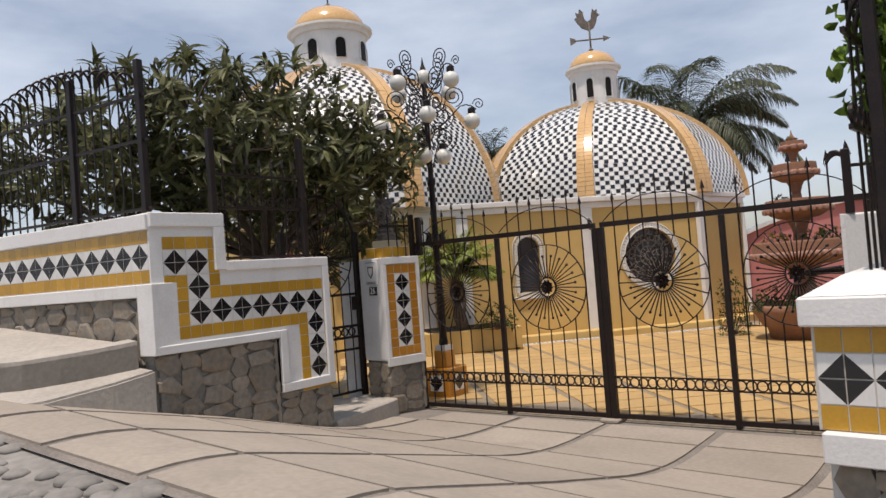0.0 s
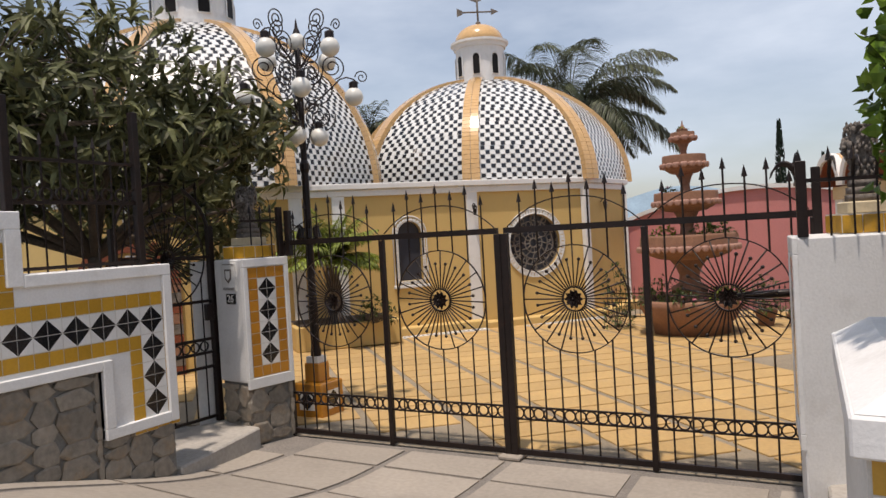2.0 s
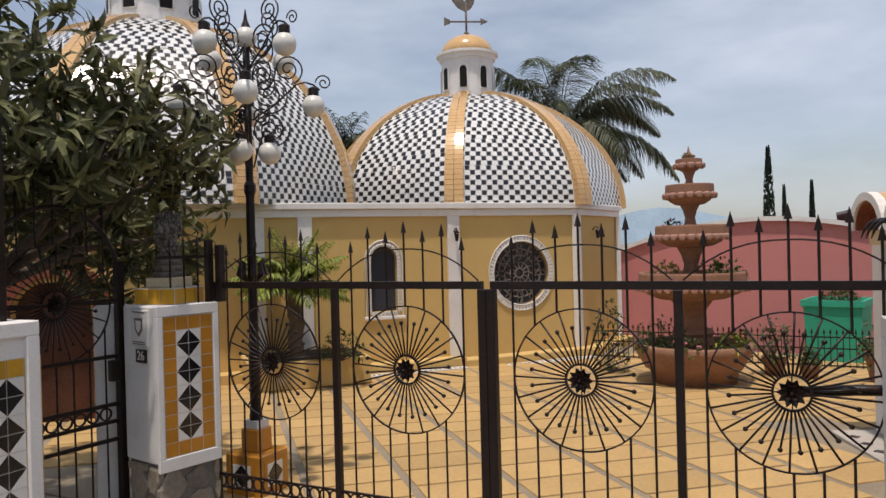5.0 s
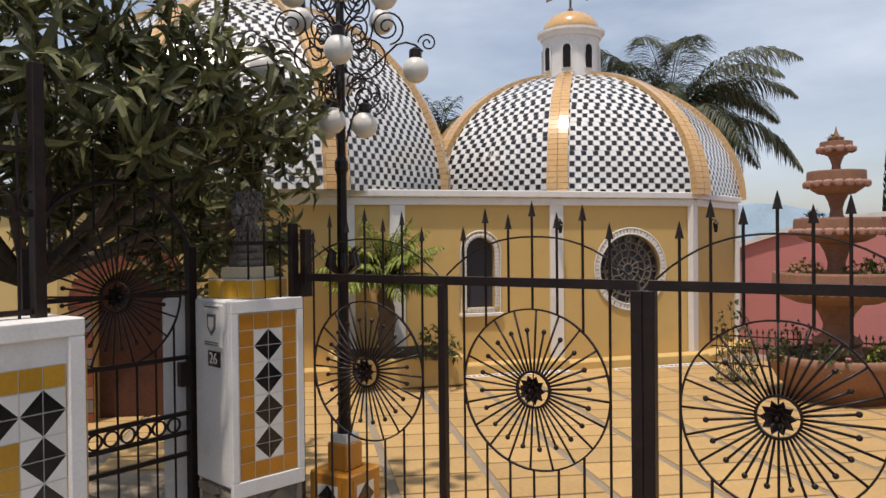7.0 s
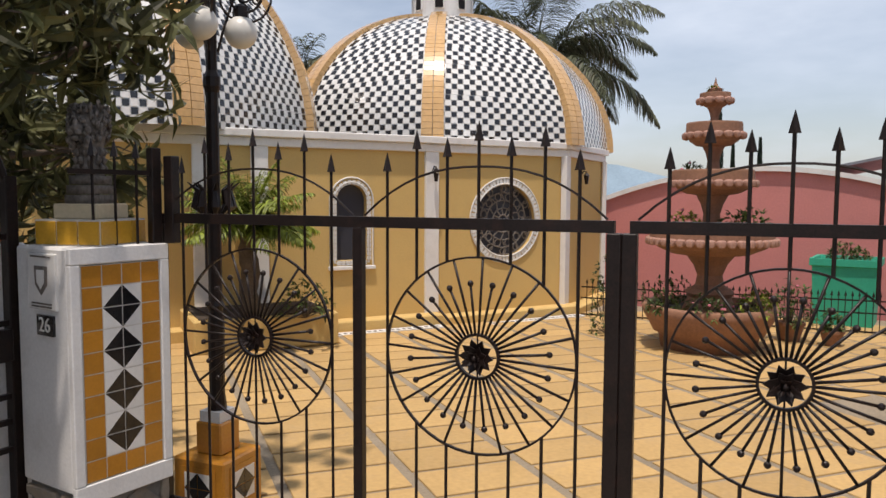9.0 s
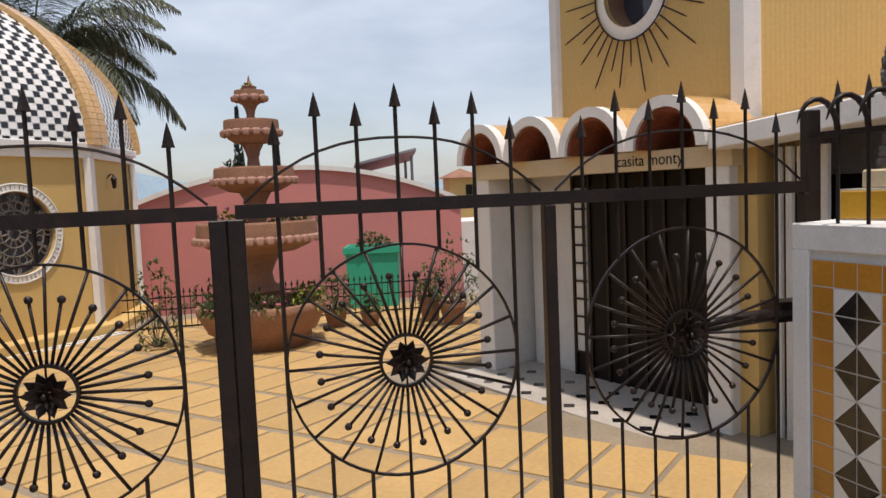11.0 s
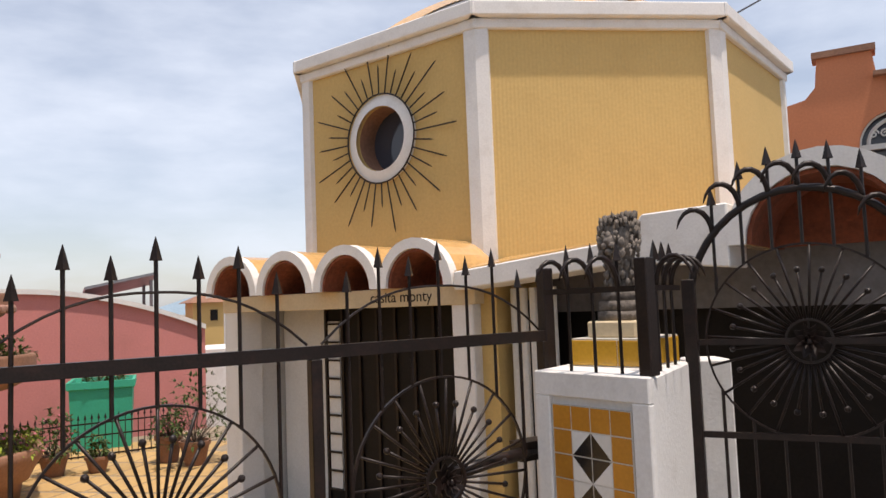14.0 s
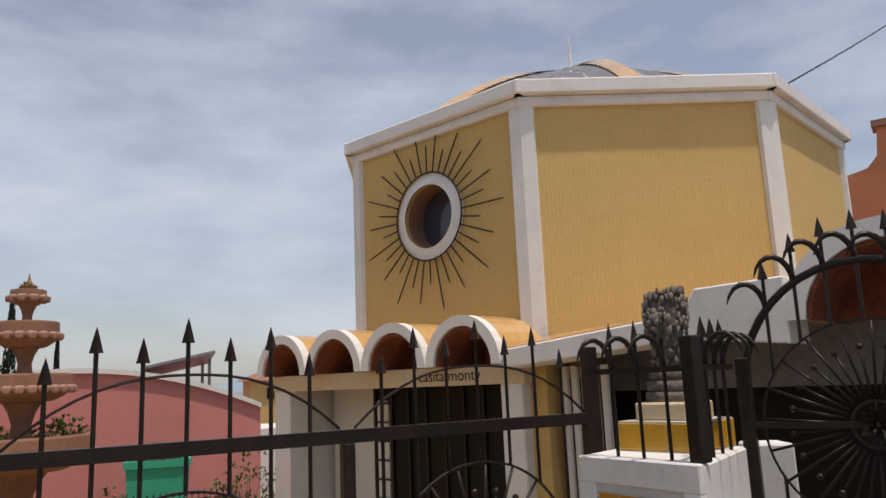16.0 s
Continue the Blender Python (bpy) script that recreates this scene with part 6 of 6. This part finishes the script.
for x in (-0.6, 0.6):
    for y in (-0.4, 0.4):
        bm = B()
        box(bm, x - 0.03, x + 0.03, y - 0.03, y + 0.03, -0.6, 0.6 + 0.26 * x)
        part("leg", bm, BIRDSTEEL, ht)
ch = thing("rooftop_hut", "small ochre rooftop hut with terracotta roof", "hut", Matrix.Translation((5.8, 18.4, 0.35)))
bm = B()
box(bm, -0.42, 0.42, -0.4, 0.4, -2, 2.0)
part("wall", bm, YELLOW, ch)
bm = B()
v0 = [bm.verts.new(p) for p in ((-0.58, -0.58, 2.0), (0.58, -0.58, 2.0), (0.58, 0.58, 2.0), (-0.58, 0.58, 2.0), (0, 0, 2.28))]
for f in ((0, 1, 4), (1, 2, 4), (2, 3, 4), (3, 0, 4), (3, 2, 1, 0)):
    bm.faces.new([v0[i] for i in f])
part("roof", bm, TERRA, ch)
bm = B()
box(bm, 0.05, 0.25, -0.42, -0.38, 1.5, 1.8)
part("window", bm, DARKWOOD_SHADE, ch)
fence("fence", (-2.3, 10.75), (3.3, 10.75), zc(0, 10.7), 0.62, "low black iron terrace railing", 0.1)


def pot(name, p, r, h, label, material, square=False):
    t = thing(name, label, "plant pot", Matrix.Translation(p))
    bm = B()
    if square:
        lathe(bm, [(r * 0.9, 0), (r * 0.97, h * 0.88), (r * 1.05, h * 0.9), (r * 1.05, h), (r * 0.95, h), (r * 0.9, h * 0.9), (0.01, h * 0.9)], 4, Matrix.Rotation(radians(45 - 12), 4, "Z"))
    else:
        lathe(bm, [(r * 0.65, 0), (r * 0.95, h * 0.8), (r * 1.05, h * 0.82), (r * 1.05, h), (r * 0.92, h), (r * 0.88, h * 0.88), (0.01, h * 0.88)], 24)
    part("body", bm, material, t)
    bm = B()
    lathe(bm, [(r * 0.86, h * 0.9), (0.01, h * 0.93)], 4 if square else 20, Matrix.Rotation(radians(53), 4, "Z") if square else None)
    part("soil", bm, SOIL, t)
    return t


z_ = zc(0, 10)
pot("plant_pot", (2.23, 12.0, zc(0, 12.0)), 0.74, 1.18, "tall tapered turquoise green planter", GREENPOT, True)
clump("shrub", (2.23, 12.0, zc(0, 12.0) + 1.05), (0.4, 0.4, 0.38), "grey-green shrub in the turquoise planter", "shrub", SHRUBLEAF, 50, 120)
for i, (x, y, r, h, ch_) in enumerate(((1.75, 9.3, 0.17, 0.24, 0.32), (2.75, 9.3, 0.2, 0.42, 0.55), (3.0, 8.75, 0.22, 0.36, 1.15), (1.2, 9.5, 0.2, 0.3, 0.75))):
    pot("plant_pot", (x, y, zc(x, y)), r, h, "round terracotta pot on the courtyard floor", TERRA)
    clump("shrub", (x, y, zc(x, y) + h * 0.9), (ch_ * 0.5, ch_ * 0.5, ch_), "loose leafy shrub in a terracotta pot", "shrub", SHRUBLEAF, 60 + i, int(90 * ch_ + 40), 0.08, 0.018, 8 if i % 2 else 0)
clump("shrub", (-1.5, 8.9, zc(0, 9)), (0.35, 0.35, 1.4), "tall thin shrub beside the fountain", "shrub", SHRUBLEAF, 71, 130, 0.09, 0.018)


def cypress(p, h, r, seedn):
    q = random.Random(seedn)
    t = thing("cypress", "slender dark cypress far beyond the walls", "tree", Matrix.Translation(p), "distant cypresses")
    bm = B()
    lathe(bm, [(0.15, 0), (0.05, h * 0.8)], 8)
    part("trunk", bm, BARK, t)
    bm = B()
    for k in range(900):
        f = q.random()
        rr = r * math.sin(math.pi * min(1, 0.12 + 0.88 * f)) ** 0.7 * (1 - 0.55 * f) * q.uniform(0.6, 1.05)
        a = q.uniform(0, 6.28)
        c = Vector((rr * math.cos(a), rr * math.sin(a), h * (0.05 + 0.95 * f)))
        leaf(bm, c, Vector((math.cos(a) * 0.4, math.sin(a) * 0.4, 1)), Vector((math.cos(a), math.sin(a), 0)), h * 0.035, h * 0.006, 0.1)
    part("crown", bm, CYPRESSLEAF, t)


cypress((-1.3, 54.5, -3.2), 11.8, 0.52, 1)
cypress((-0.3, 54.7, -3.2), 9.0, 0.25, 2)
cypress((1.5, 54.7, -3.2), 9.2, 0.3, 3)

# far hills, blue haze painted into their colour
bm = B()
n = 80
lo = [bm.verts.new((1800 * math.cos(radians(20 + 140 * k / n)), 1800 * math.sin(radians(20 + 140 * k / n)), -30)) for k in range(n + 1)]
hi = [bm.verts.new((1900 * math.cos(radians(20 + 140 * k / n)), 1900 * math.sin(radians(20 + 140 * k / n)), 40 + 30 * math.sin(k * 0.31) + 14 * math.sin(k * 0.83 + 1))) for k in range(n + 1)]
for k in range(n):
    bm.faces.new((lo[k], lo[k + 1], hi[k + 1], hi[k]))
solid("hills", bm, HILL, "distant hills with blue haze in their colour", "hills", kind="structure")

# house fronts across the street, behind the walk
bm = B()
box(bm, -30, 30, -16.5, -16, -1, 3.2)
solid("wall_street", bm, WHITE, "plain white wall across the street", "wall", kind="structure")

# ---- slabs last ----
r_ = random.Random(2)
xs_ = [-3.55, -2.85, -1.93, -0.96, 0.02, 1.08, 2.06, 2.5]
ys_ = [-0.12, -0.62, -1.4, -2.3, -3.37, -4.35, -4.95]
for j in range(len(ys_) - 1):
    for i in range(len(xs_) - 1):
        x0, x1, y1, y0 = xs_[i] + 0.04, xs_[i + 1] - 0.04, ys_[j] - 0.02, ys_[j + 1] + 0.02
        if j < 2 and (i == 0 or (i == 1 and j == 0)):
            continue
        cx, cy = (x0 + x1) / 2, (y0 + y1) / 2
        bm = B()
        nn = 3
        gg = [[bm.verts.new((x0 + (x1 - x0) * a / nn - cx, y0 + (y1 - y0) * b / nn - cy, zg(x0 + (x1 - x0) * a / nn, y0 + (y1 - y0) * b / nn) - zg(cx, cy))) for a in range(nn + 1)] for b in range(nn + 1)]
        for b in range(nn):
            for a in range(nn):
                bm.faces.new((gg[b][a], gg[b][a + 1], gg[b + 1][a + 1], gg[b + 1][a]))
        edge = [gg[0][a] for a in range(nn + 1)] + [gg[b][nn] for b in range(1, nn + 1)] + [gg[nn][a] for a in range(nn - 1, -1, -1)] + [gg[b][0] for b in range(nn - 1, 0, -1)]
        low = [bm.verts.new((v.co.x, v.co.y, v.co.z - 0.03)) for v in edge]
        for q in range(len(edge)):
            bm.faces.new((low[q], low[(q + 1) % len(edge)], edge[(q + 1) % len(edge)], edge[q]))
        part("slab", bm, SLAB, pavement, m=Matrix.Translation((cx, cy, zg(cx, cy) + r_.uniform(-0.001, 0.003))))

# courtyard: strips of ochre slabs between pebble bands, cross joints staggered from strip to strip
SU, SV = 0.93, 0.52
bm = B()
box(bm, -SU / 2 + 0.044, SU / 2 - 0.044, -SV / 2 + 0.024, SV / 2 - 0.024, -0.03, 0.004)
CS = mesh_of(bevel(bm, 0.005), YSLAB)
rot = Matrix.Rotation(radians(43.4), 4, "Z")
rest = B()
cells = []
for i in range(-18, 19):
    shift = (0.0, 0.36, 0.12, 0.44, 0.25)[i % 5]
    for j in range(-30, 31):
        p = rot @ Vector(((i + 0.5) * SU - 0.02, j * SV + shift + 0.3, 0))
        if -8.5 < p.x < 3.8 and 0.5 < p.y < 12.3 and ((p.x - CA[0]) * 0.934 + (p.y - CA[1]) * 0.358 < -0.75 or (p.y > 5.9 and p.x < 3.7)) and not (p.y > 1.1375 * p.x + 13.6):
            cells.append((abs(p.x) * 0.5 + p.y, p))
cells.sort(key=lambda c: c[0])
tilt = Matrix.Rotation(-0.018, 4, "X")
for k, (_, p) in enumerate(cells):
    m = Matrix.Translation((p.x, p.y, zc(p.x, p.y))) @ tilt @ rot
    if k < 300:
        part("slab", CS, None, floor, m=m)
    else:
        box(rest, -SU / 2 + 0.044, SU / 2 - 0.044, -SV / 2 + 0.024, SV / 2 - 0.024, -0.03, 0.004, m)
if rest.verts:
    tagged(part("slabs", rest, YSLAB, floor), kind="stuff")
